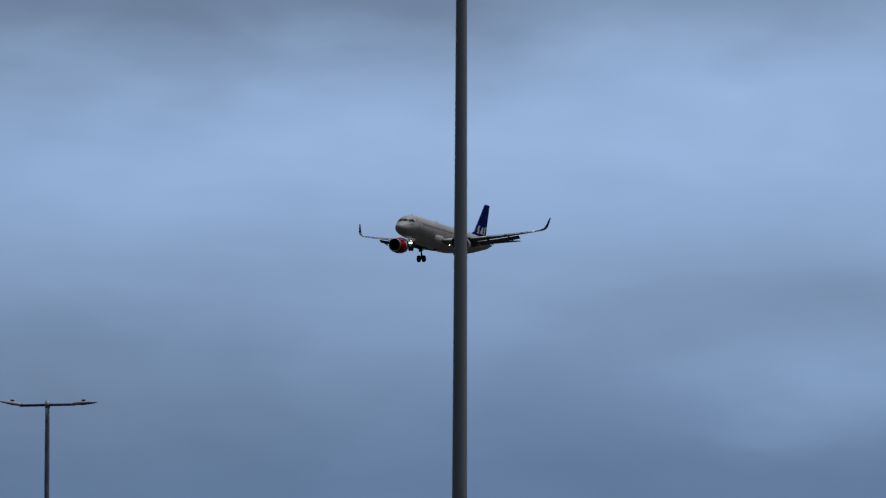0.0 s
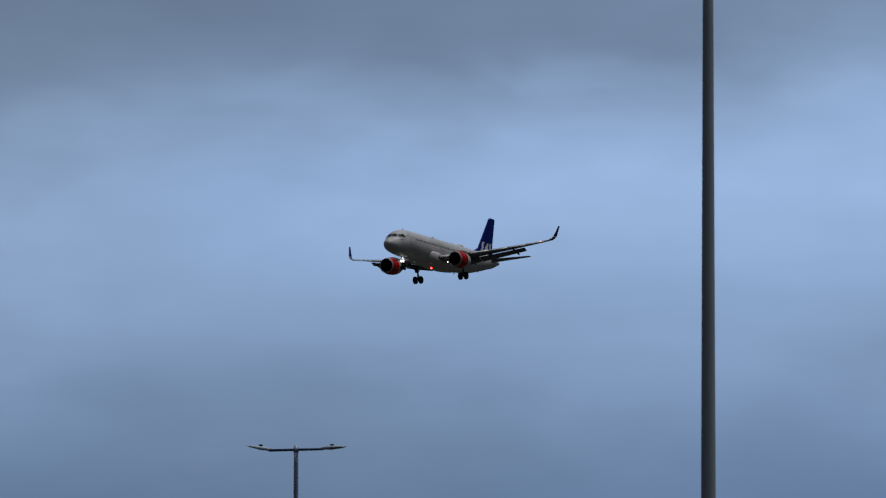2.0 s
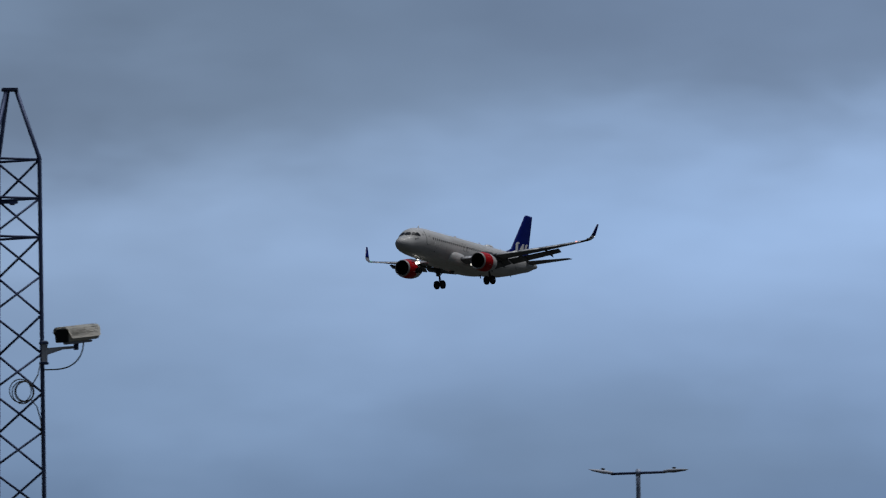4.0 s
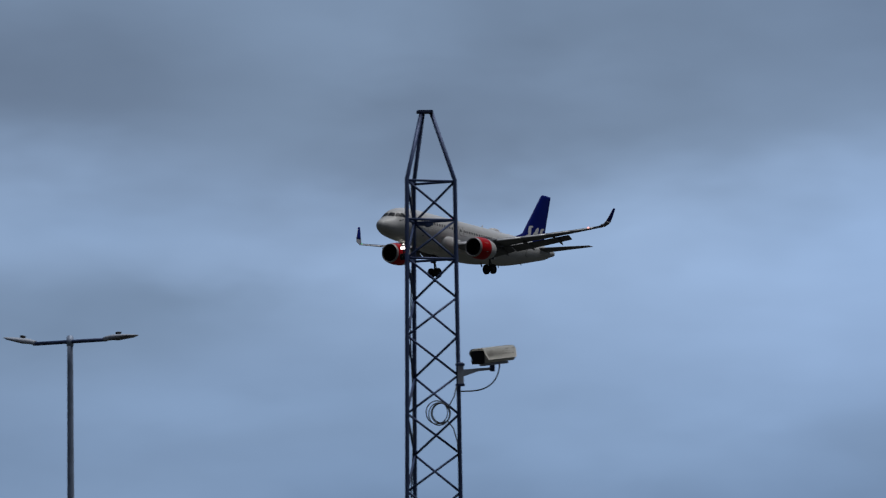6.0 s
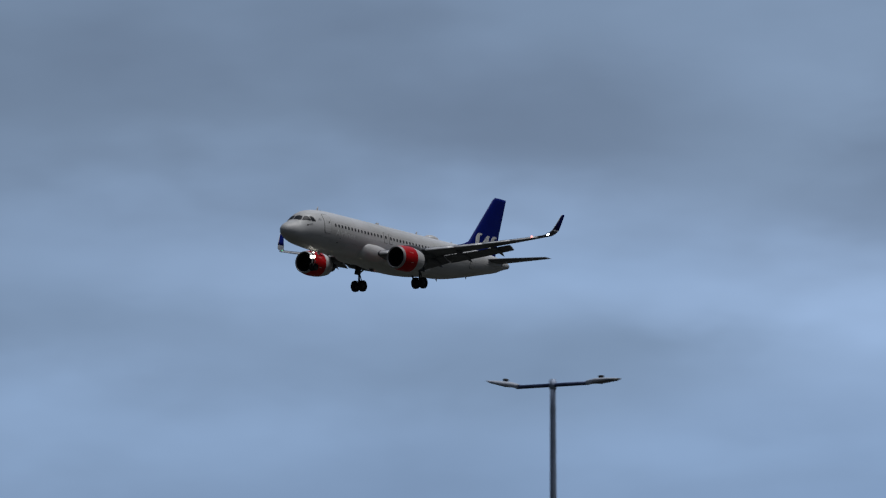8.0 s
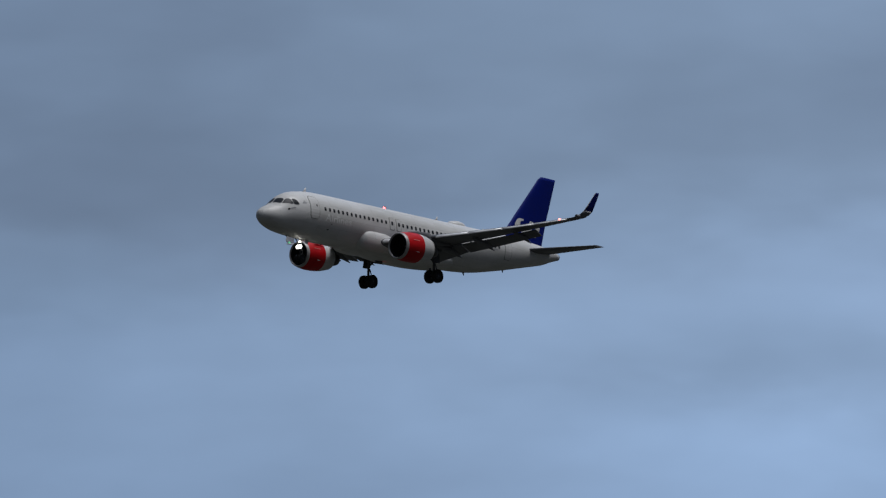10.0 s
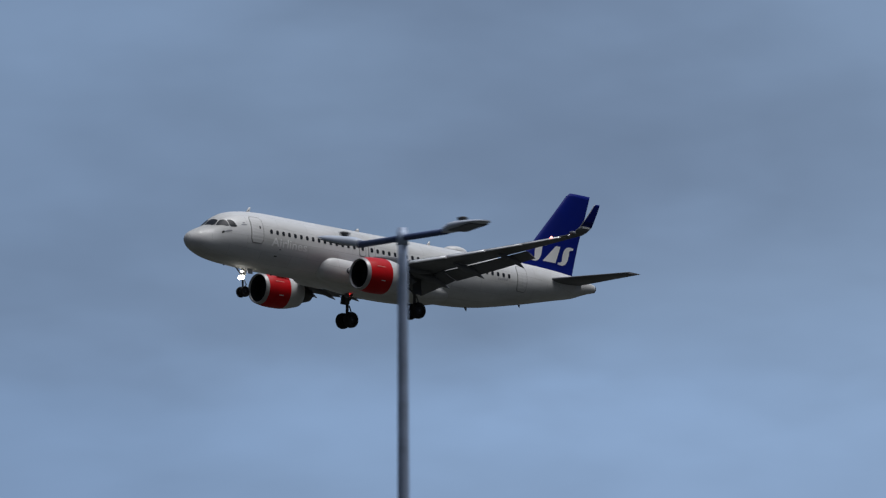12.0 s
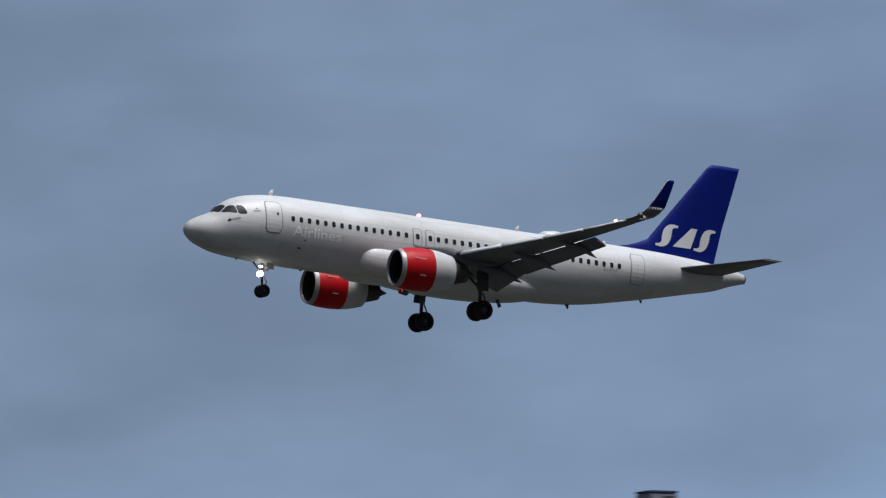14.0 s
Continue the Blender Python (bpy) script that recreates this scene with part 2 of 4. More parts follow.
# ---------------------------------------------------------------- mesh helpers
def part(name, bm, material, parent=None, label=""):
    me = bpy.data.meshes.new(name)
    bmesh.ops.recalc_face_normals(bm, faces=bm.faces)
    bm.to_mesh(me)
    bm.free()
    me.materials.append(material)
    ob = new(name, me)
    ob.parent = parent
    return tagged(ob, label)


def loft(sections, cap=True, smooth_faces=True, ring=True, bm=None):
    """Joins point rings of equal length with quads."""
    bm = bm or bmesh.new()
    rows = [[bm.verts.new(p) for p in s] for s in sections]
    n = len(rows[0])
    for a, b in zip(rows, rows[1:]):
        for i in range(n if ring else n - 1):
            f = bm.faces.new((a[i], a[(i + 1) % n], b[(i + 1) % n], b[i]))
            f.smooth = smooth_faces
    if cap and ring:
        bm.faces.new(rows[0])
        bm.faces.new(rows[-1])
    return bm


def tube(path, radius, sides=8, cap=True, bm=None):
    """A round bar along a path; radius a number or one for each point."""
    path = [Vector(p) for p in path]
    radii = radius if isinstance(radius, (list, tuple)) else [radius] * len(path)
    rings, ref = [], None
    for i, p in enumerate(path):
        d = (path[min(i + 1, len(path) - 1)] - path[max(i - 1, 0)]).normalized()
        ref = ref if ref is not None and abs(ref.dot(d)) < 0.9 else (Vector((0, 0, 1)) if abs(d.z) < 0.9 else Vector((1, 0, 0)))
        u = d.cross(ref).normalized()
        v = d.cross(u)
        rings.append([p + radii[i] * (math.cos(k * 2 * math.pi / sides) * u + math.sin(k * 2 * math.pi / sides) * v) for k in range(sides)])
        ref = -v
    return loft(rings, cap, bm=bm)


def lathe(profile, axis_point, axis, sides=40, cap=False):
    """profile: (distance along the axis, radius)."""
    o, d = Vector(axis_point), Vector(axis).normalized()
    u = d.cross(Vector((0, 0, 1)) if abs(d.z) < 0.9 else Vector((1, 0, 0))).normalized()
    v = d.cross(u)
    return loft([[o + d * a + r * (math.cos(k * 2 * math.pi / sides) * u + math.sin(k * 2 * math.pi / sides) * v) for k in range(sides)] for a, r in profile], cap)


def block(center, size, bevel=0.01, turn=None, bm=None):
    """A box with rounded edges."""
    b2 = bmesh.new()
    bmesh.ops.create_cube(b2, size=1.0)
    bmesh.ops.scale(b2, vec=size, verts=b2.verts)
    if bevel:
        bmesh.ops.bevel(b2, geom=list(b2.edges), offset=bevel, segments=2, affect="EDGES")
    if turn is not None:
        bmesh.ops.transform(b2, matrix=turn, verts=b2.verts)
    bmesh.ops.translate(b2, vec=center, verts=b2.verts)
    if bm is None:
        return b2
    me = bpy.data.meshes.new("tmp")
    b2.to_mesh(me)
    b2.free()
    bm.from_mesh(me)
    bpy.data.meshes.remove(me)
    return bm


def at(az, el, d):
    """The place d metres off (level) in the direction az (left of +y), el (up)."""
    a = radians(az)
    return Vector((-math.sin(a) * d, math.cos(a) * d, EYE[2] + d * math.tan(radians(el))))


# ---------------------------------------------------------------- ground
bm = bmesh.new()
rings = [[(r * math.cos(k * math.pi / 32), r * math.sin(k * math.pi / 32), 0) for k in range(64)] for r in (1, 30, 90, 200, 450, 1000, 2200, 4400)]
loft(rings, cap=False, bm=bm)
bm.faces.new(bm.verts[:64])
tagged(part("ground", bm, GROUND), "grass and tarmac ground reaching to the horizon", "ground", kind="structure")


# ---------------------------------------------------------------- airliner
# body axes: x forward, y to port, z up; s metres behind the nose
REF = 17.0
HULL = [(-0.37, -0.640, 0.020, 0.020), (-0.31, -0.640, 0.270, 0.260), (-0.15, -0.630, 0.480, 0.450), (0.15, -0.635, 0.730, 0.665), (0.55, -0.620, 0.960, 0.860), (1.1, -0.585, 1.200, 1.080),
        (1.6, -0.420, 1.370, 1.370), (2.2, -0.235, 1.540, 1.635), (2.9, -0.115, 1.690, 1.815), (3.8, -0.040, 1.820, 1.940), (4.8, -0.010, 1.920, 2.030), (6, 0.000, 1.970, 2.070), (10, 0.000, 1.975, 2.070),
        (22.5, 0.000, 1.975, 2.070), (24.5, 0.052, 1.965, 2.018), (26, 0.135, 1.930, 1.935), (27.5, 0.265, 1.860, 1.805), (29, 0.415, 1.740, 1.645), (30.5, 0.565, 1.570, 1.475), (32, 0.715, 1.360, 1.275),
        (33.5, 0.845, 1.100, 1.055), (35, 0.955, 0.800, 0.815), (36.2, 1.100, 0.540, 0.510), (36.8, 1.125, 0.380, 0.360), (37.05, 1.130, 0.300, 0.290)]


def hull_at(s):
    """Centre height, half width and half height of the fuselage, smoothly between the stations."""
    i = max(1, min(len(HULL) - 3, next((k for k, h in enumerate(HULL) if h[0] > s), len(HULL)) - 1))
    if s <= HULL[1][0]:
        i = 0
    a, b = HULL[i], HULL[i + 1]
    before, after = HULL[max(i - 1, 0)], HULL[min(i + 2, len(HULL) - 1)]
    f = (s - a[0]) / (b[0] - a[0])
    out = []
    for k in (1, 2, 3):
        m0 = (b[k] - before[k]) / (b[0] - before[0]) * (b[0] - a[0])
        m1 = (after[k] - a[k]) / (after[0] - a[0]) * (b[0] - a[0])
        if i == 0:
            m0 = b[k] - a[k]
        out.append((2 * f**3 - 3 * f**2 + 1) * a[k] + (f**3 - 2 * f**2 + f) * m0 + (3 * f**2 - 2 * f**3) * b[k] + (f**3 - f**2) * m1)
    return out


def skin(s, angle, lift=0.0):
    """A point of the fuselage's skin; angle from port level, upwards, in degrees."""
    cz, hw, hh = hull_at(s)
    c, d = math.cos(radians(angle)), math.sin(radians(angle))
    n = Vector((0, c / hw, d / hh)).normalized()
    return Vector((REF - s, hw * c, cz + hh * d)) + n * lift


def skin_angle(s, z):
    cz, hw, hh = hull_at(s)
    return math.degrees(math.asin(max(-1, min(1, (z - cz) / hh))))


def patch(corners, lift=0.012, n=6, mirror=False):
    """A thin raised panel on the skin between four corners (s, angle)."""
    bm = bmesh.new()
    grid = []
    for i in range(n + 1):
        f = i / n
        a = [corners[0][k] * (1 - f) + corners[1][k] * f for k in (0, 1)]
        b = [corners[3][k] * (1 - f) + corners[2][k] * f for k in (0, 1)]
        row = []
        for j in range(n + 1):
            g = j / n
            # rounded corners
            s, w = a[0] * (1 - g) + b[0] * g, a[1] * (1 - g) + b[1] * g
            p = skin(s, w, lift)
            row.append(bm.verts.new((p.x, -p.y if mirror else p.y, p.z)))
        grid.append(row)
    for i in range(n):
        for j in range(n):
            if (i in (0, n - 1)) and (j in (0, n - 1)) and n > 3:
                q = [grid[i][j], grid[i + 1][j], grid[i + 1][j + 1], grid[i][j + 1]]
                q.pop({(0, 0): 0, (n - 1, 0): 1, (n - 1, n - 1): 2, (0, n - 1): 3}[(i, j)])
                bm.faces.new(q)
            else:
                bm.faces.new((grid[i][j], grid[i + 1][j], grid[i + 1][j + 1], grid[i][j + 1]))
    ext = bmesh.ops.extrude_face_region(bm, geom=list(bm.faces))
    for v in ext["geom"]:
        if isinstance(v, bmesh.types.BMVert):
            v.co.y *= 1 - 0.9 * lift / max(0.5, abs(v.co.y))
    return bm


def foil(s, y, z, chord, thick, lean=0.0, n=14, twist=0.0, camber=0.02):
    """A wing section; lean: degrees by which its normal leans inboard; twist: nose-up degrees."""
    sgn = 1 if y >= 0 else -1
    nrm = Vector((0, -sgn * math.sin(radians(lean)), math.cos(radians(lean))))
    up_, lo_ = [], []
    for i in range(n + 1):
        x = 0.5 * (1 - math.cos(math.pi * i / n))
        t = 5 * thick * (0.2969 * math.sqrt(x) - 0.126 * x - 0.3516 * x**2 + 0.2843 * x**3 - 0.1015 * x**4) + 0.0012
        c = camber * 4 * x * (1 - x)
        up_.append((x, c + t))
        lo_.append((x, c - t))
    out = []
    for x, h in up_[::-1] + lo_[1:]:
        xr = x * math.cos(radians(twist)) + h * math.sin(radians(twist))
        hr = h * math.cos(radians(twist)) - x * math.sin(radians(twist))
        out.append(Vector((REF - s - xr * chord, y, z)) + nrm * hr * chord)
    return out


def wing_line(y):
    """Leading edge station, height, chord and thickness ratio of the wing at y metres from the axis."""
    d = y - 1.95
    s = 12.2 + 0.557 * d
    z = -1.28 + 0.118 * d + 0.0029 * d * d
    end = 18.25 - 0.04 * d if y < 6.4 else 18.07 + (y - 6.4) * 0.318
    return s, z, max(end - s, 1.0), 0.145 - 0.0022 * d


plane = tagged(new("airliner"), "white twin-engine jet airliner with blue fin, red engine cowls, gear down", "airplane")
plane.empty_display_size = 3


def build_fuselage():
    stations = [-0.37, -0.35, -0.31, -0.25, -0.15, -0.02, 0.15, 0.35, 0.55, 0.8, 1.1, 1.35, 1.6, 1.9, 2.2, 2.5, 2.9, 3.3, 3.8, 4.3, 4.8, 5.4, 6.0] + [7 + k for k in range(16)] + [23 + 0.5 * k for k in range(28)] + [36.8, 37.05]
    hull = part("fuselage", loft([[skin(s, k * 360 / 72) for k in range(72)] for s in stations]), WHITE, plane, "off-white painted fuselage with slight soiling")
    # wing box fairing under the belly
    def bulge(s):
        f = max(0.0, 1 - ((s - 16.9) / 6.3) ** 2)
        return f ** 0.5
    sec = []
    for k in range(25):
        s = 10.7 + k * 12.4 / 24
        b = bulge(s)
        sec.append([Vector((REF - s, (0.6 + 1.62 * b) * math.cos(a) * (1.0 if abs(math.cos(a)) < 0.9 else 1), -1.30 - 0.10 * b + (0.25 + 0.92 * b) * math.sin(a))) for a in [j * 2 * math.pi / 36 for j in range(36)]])
    part("belly_fairing", loft(sec), WHITE, plane)
    # rounded fairings ahead of the wing roots
    for sgn in (1, -1):
        sec = []
        for k in range(17):
            f = k / 16
            b = math.sqrt(max(0.0006, 1 - max(0.0, 1 - f / 0.34) ** 2)) * (1 if f < 0.6 else 1 - 0.6 * ((f - 0.6) / 0.4) ** 1.5)
            sec.append([Vector((REF - 10.35 - 5.2 * f * (0.35 + 0.65 * f ** 0.5), sgn * (1.32 + 0.90 * b * math.copysign(abs(math.cos(q)) ** 0.7, math.cos(q))), -1.20 - 0.06 * f + 0.92 * b * math.sin(q))) for q in [j * math.pi / 14 for j in range(28)]])
        part("wing_root_fairing", loft(sec), WHITE, plane)
    # dark exhaust at the tail cone's end
    part("tail_exhaust", lathe([(0.02, 0.30), (-0.10, 0.27), (-0.13, 0.22), (-0.08, 0.1)], (REF - 37.05, 0, 1.13), (1, 0, 0), 24), NOZZLE, plane)
    # cockpit glazing
    def sz(*pairs):
        return [(p, skin_angle(p, z)) for p, z in pairs]
    for m in (False, True):
        part("cockpit_window", patch([(1.10, 88), (1.64, 88), *sz((1.83, 0.91), (1.38, 0.43))], 0.012, 6, m), PANE, plane)
        part("cockpit_window", patch(sz((1.42, 0.42), (1.87, 0.91), (2.23, 0.98), (2.35, 0.44)), 0.012, 6, m), PANE, plane)
        part("cockpit_window", patch(sz((2.38, 0.46), (2.29, 0.98), (2.68, 0.99), (2.93, 0.50)), 0.012, 6, m), PANE, plane)


def door_ring(s0, s1, z0, z1, mirror, name, label):
    """A cabin door: a panel a little proud of the skin, with its seam round it."""
    a = [(s0, skin_angle(s0, z0)), (s0, skin_angle(s0, z1)), (s1, skin_angle(s1, z1)), (s1, skin_angle(s1, z0))]
    e = 0.055
    o = [(s0 - e, skin_angle(s0, z0 - e)), (s0 - e, skin_angle(s0, z1 + e)), (s1 + e, skin_angle(s1, z1 + e)), (s1 + e, skin_angle(s1, z0 - e))]
    seam = part(name, patch(o, 0.006, 8, mirror), SEAM, plane, label)
    part("door_panel", patch(a, 0.030, 8, mirror), WHITE, seam, "off-white door panel")
    return seam


def build_cabin():
    z = 0.56
    def window_mesh():
        bm = bmesh.new()
        pts = []
        for k in range(16):
            a = 2 * math.pi * k / 16
            c, d = math.cos(a), math.sin(a)
            pts.append((0.115 * math.copysign(abs(c) ** 0.6, c), 0.0, 0.165 * math.copysign(abs(d) ** 0.6, d)))
        loft([[(x, -0.02, h) for x, _, h in pts], [(x, 0.012, h) for x, _, h in pts]], bm=bm, smooth_faces=False)
        me = bpy.data.meshes.new("cabin_window")
        bmesh.ops.recalc_face_normals(bm, faces=bm.faces)
        bm.to_mesh(me)
        bm.free()
        me.materials.append(PANE)
        return me
    me = window_mesh()
    s = 5.72
    while s < 27.8:
        if not 13.55 < s < 15.1:
            for sgn in (1, -1):
                ang = skin_angle(s, z)
                p = skin(s, ang)
                ob = new("cabin_window", me)
                ob.parent = plane
                lean = math.degrees(math.atan2(math.sin(radians(ang)) / 2.07, math.cos(radians(ang)) / 1.975))
                ob.matrix_basis = pose(p.x, sgn * p.y, p.z, sgn * lean)
        s += 0.533
    for m in (False, True):
        door_ring(4.05, 5.0, -0.38, 1.42, m, "front_door", "closed front cabin door with grey seam")
        door_ring(28.45, 29.35, -0.32, 1.45, m, "rear_door", "closed rear cabin door with grey seam")
        for sc in (13.92, 14.76):
            d = door_ring(sc - 0.26, sc + 0.26, 0.02, 1.02, m, "wing_exit", "closed overwing emergency exit")
            part("exit_window", patch([(sc - 0.12, skin_angle(sc, 0.38)), (sc - 0.12, skin_angle(sc, 0.72)), (sc + 0.12, skin_angle(sc, 0.72)), (sc + 0.12, skin_angle(sc, 0.38))], 0.042, 5, m), PANE, d)
        part("door_window", patch([(4.70, skin_angle(4.7, 0.62)), (4.70, skin_angle(4.7, 0.82)), (4.80, skin_angle(4.8, 0.82)), (4.80, skin_angle(4.8, 0.62))], 0.042, 4, m), PANE, plane)
        # probes and small placards on the nose
        part("probe_plate", patch([(1.75, 11), (1.75, 17), (1.95, 17), (1.95, 11)], 0.015, 4, m), DARK, plane)
        part("marking_bar", patch([(1.97, 12), (1.97, 16), (2.5, 15), (2.5, 11)], 0.010, 4, m), MARKGREY, plane)
        part("crest_marking", patch([(3.25, 24), (3.25, 27), (3.72, 27), (3.72, 24)], 0.010, 4, m), MARKGREY, plane)
        part("crest_marking", patch([(3.38, 29), (3.42, 32), (3.55, 32), (3.6, 29)], 0.010, 4, m), MARKGREY, plane)
        for k in range(5):
            part("registration_bar", patch([(26.5 + 0.2 * k, -1), (26.5 + 0.2 * k, 4), (26.63 + 0.2 * k, 4), (26.63 + 0.2 * k, -1)], 0.008, 4, m), REGGREY, plane)
        part("vent_plate", patch([(6.2, -33), (6.2, -30), (6.45, -30), (6.45, -33)], 0.012, 4, m), STEEL, plane)
        part("vent_plate", patch([(6.5, -18), (6.5, -16), (6.65, -16), (6.65, -18)], 0.012, 4, m), STEEL, plane)


def build_lettering():
    cu = bpy.data.curves.new("word", "FONT")
    cu.body, cu.size, cu.resolution_u, cu.offset = "Airlines", 0.86, 4, 0.012
    tmp = new("word", cu)
    bpy.context.view_layer.update()
    raw = bpy.data.meshes.new_from_object(tmp.evaluated_get(bpy.context.evaluated_depsgraph_get()))
    bpy.data.objects.remove(tmp)
    wide = max(v.co.x for v in raw.vertices)
    for sgn in (1,):
        bm = bmesh.new()
        bm.from_mesh(raw)
        for k in range(1, 9):
            bmesh.ops.bisect_plane(bm, geom=list(bm.verts) + list(bm.edges) + list(bm.faces), plane_co=(0, k * 0.08 - 0.02, 0), plane_no=(0, 1, 0))
        for v in bm.verts:
            s = 5.75 + v.co.x * 3.15 / wide
            z = -0.42 + v.co.y
            v.co = skin(s, skin_angle(s, z), 0.012)
        for f in bm.faces:
            f.smooth = False
        part("lettering", bm, SILVER, plane, "pale silver lettering on the fuselage side")
    bpy.data.meshes.remove(raw)


def build_wing(sgn):
    ys = [0.9, 1.95, 3.2, 4.8, 6.4, 8.0, 10.0, 12.0, 14.0, 15.6, 16.5]
    sec = []
    for y in ys:
        s, z, c, t = wing_line(max(y, 1.95))
        sec.append(foil(s, sgn * y, z, c, t, lean=6, twist=2.5 - 0.2 * y))
    tip = [(16.85, 1.20, 20.58, 1.06, 22), (17.12, 1.42, 20.80, 1.05, 45), (17.30, 1.75, 21.05, 1.02, 66)]
    s0, z0, c0, _ = wing_line(16.5)
    sec += [foil(s0 + (s - 20.35) * 1.0, sgn * y, z0 + (z - 1.05), c, 0.10, lean=ln) for y, z, s, c, ln in tip]
    wing = part("wing", loft(sec), WINGGREY, plane, "grey swept wing")
    top = [(17.30, 1.75, 21.05, 1.02, 66), (17.42, 2.15, 21.27, 0.88, 74), (17.56, 2.75, 21.60, 0.68, 76), (17.68, 3.25, 21.86, 0.50, 77), (17.70, 3.36, 21.98, 0.38, 77)]
    wl = part("winglet", loft([foil(s0 + (s - 20.35), sgn * (y + 0.003), z0 + (z - 1.05), c * 1.004, 0.10, lean=ln) for y, z, s, c, ln in top]), BLUE, wing, "blue upturned winglet")
    edge_ = [foil(s0 + (s - 20.35) - 0.014, sgn * (y + 0.003), z0 + (z - 1.05), 0.085 + 0.06 * c, 0.9 * c / (0.085 + 0.06 * c) * 0.062, lean=ln, camber=0) for y, z, s, c, ln in top]
    part("winglet_edge", loft(edge_), SLATMETAL, wl, "bare metal leading edge")
    bm = bmesh.new()
    for k in range(4):
        block((REF - s0 - 0.92 - 0.17 * k, sgn * 17.33, z0 + 0.62), (0.10, 0.06, 0.12), 0.004, bm=bm)
    part("winglet_marking", bm, MARKWHITE, wing)
    # slats, run out ahead of and below the leading edge
    for y0, y1 in ((2.5, 5.0), (6.5, 8.9), (9.0, 11.4), (11.5, 13.8), (13.9, 16.2)):
        sl = []
        for k in range(4):
            y = y0 + (y1 - y0) * k / 3
            s, z, c, t = wing_line(y)
            cc = 0.16 * c + 0.18
            sl.append(foil(s - 0.24, sgn * y, z - 0.16, cc, 0.26, lean=6, twist=-20, camber=0.09))
        part("slat", loft(sl), SLATMETAL, wing, "bare metal slat, run out")
    # flaps, run out and turned down
    for y0, y1, k0, k1 in ((2.15, 6.3, 1.42, 1.28), (6.45, 12.9, 1.26, 0.94)):
        fl = []
        for k in range(5):
            f = k / 4
            y = y0 + (y1 - y0) * f
            s, z, c, t = wing_line(y)
            ch = k0 + (k1 - k0) * f
            fl.append(foil(s + c - 0.28, sgn * y, z - 0.15 - 0.09 * (1 - f), ch, 0.13, lean=6, twist=26, camber=0.03))
        part("flap", loft(fl), WINGGREY, wing, "grey flap, fully lowered")
    # flap track fairings, drooped
    for y in (5.1, 8.4, 11.7):
        s, z, c, t = wing_line(y)
        e = s + c
        size = 1.0 - 0.03 * y
        path = [(e - 2.3 * size, -0.22), (e - 1.7 * size, -0.34), (e - 0.8 * size, -0.46), (e + 0.1, -0.50), (e + 0.85 * size, -0.70), (e + 1.55 * size, -0.92)]
        wid = [0.03, 0.19, 0.29, 0.30, 0.21, 0.03]
        hi = [0.03, 0.22, 0.33, 0.33, 0.22, 0.03]
        part("flap_track_fairing", loft([[Vector((REF - a, sgn * y + size * w * math.cos(q), z + b + size * h * math.sin(q))) for q in [j * math.pi / 8 for j in range(16)]] for (a, b), w, h in zip(path, wid, hi)]), WINGGREY, wing)
    s, z, c, t = wing_line(15.7)
    bm = bmesh.new()
    bmesh.ops.create_uvsphere(bm, u_segments=12, v_segments=8, radius=0.11)
    bmesh.ops.translate(bm, vec=(REF - s + 0.12, sgn * 15.7, z - 0.02), verts=bm.verts)
    part("position_light", bm, LIGHTRED if sgn > 0 else LIGHTGREEN, wing)
    # landing lamp let down under the wing root, set back in its housing
    if sgn > 0:
        lx, ly, lz = REF - 14.0, sgn * 3.0, -1.9
        part("lamp_housing", lathe([(-0.15, 0.05), (-0.10, 0.15), (0.22, 0.16), (0.22, 0.145), (0.02, 0.14)], (lx, ly, lz), (1, 0, 0), 16), STEEL, wing)
        part("landing_lamp", lathe([(0.0, 0.135), (0.02, 0.13), (0.03, 0.01)], (lx, ly, lz), (1, 0, 0), 16), LIGHTSOFT, wing, "lit landing lamp under the wing")
        part("lamp_arm", tube([(lx - 0.4, ly, -1.15), (lx - 0.05, ly, lz + 0.1)], 0.06), STEEL, wing)


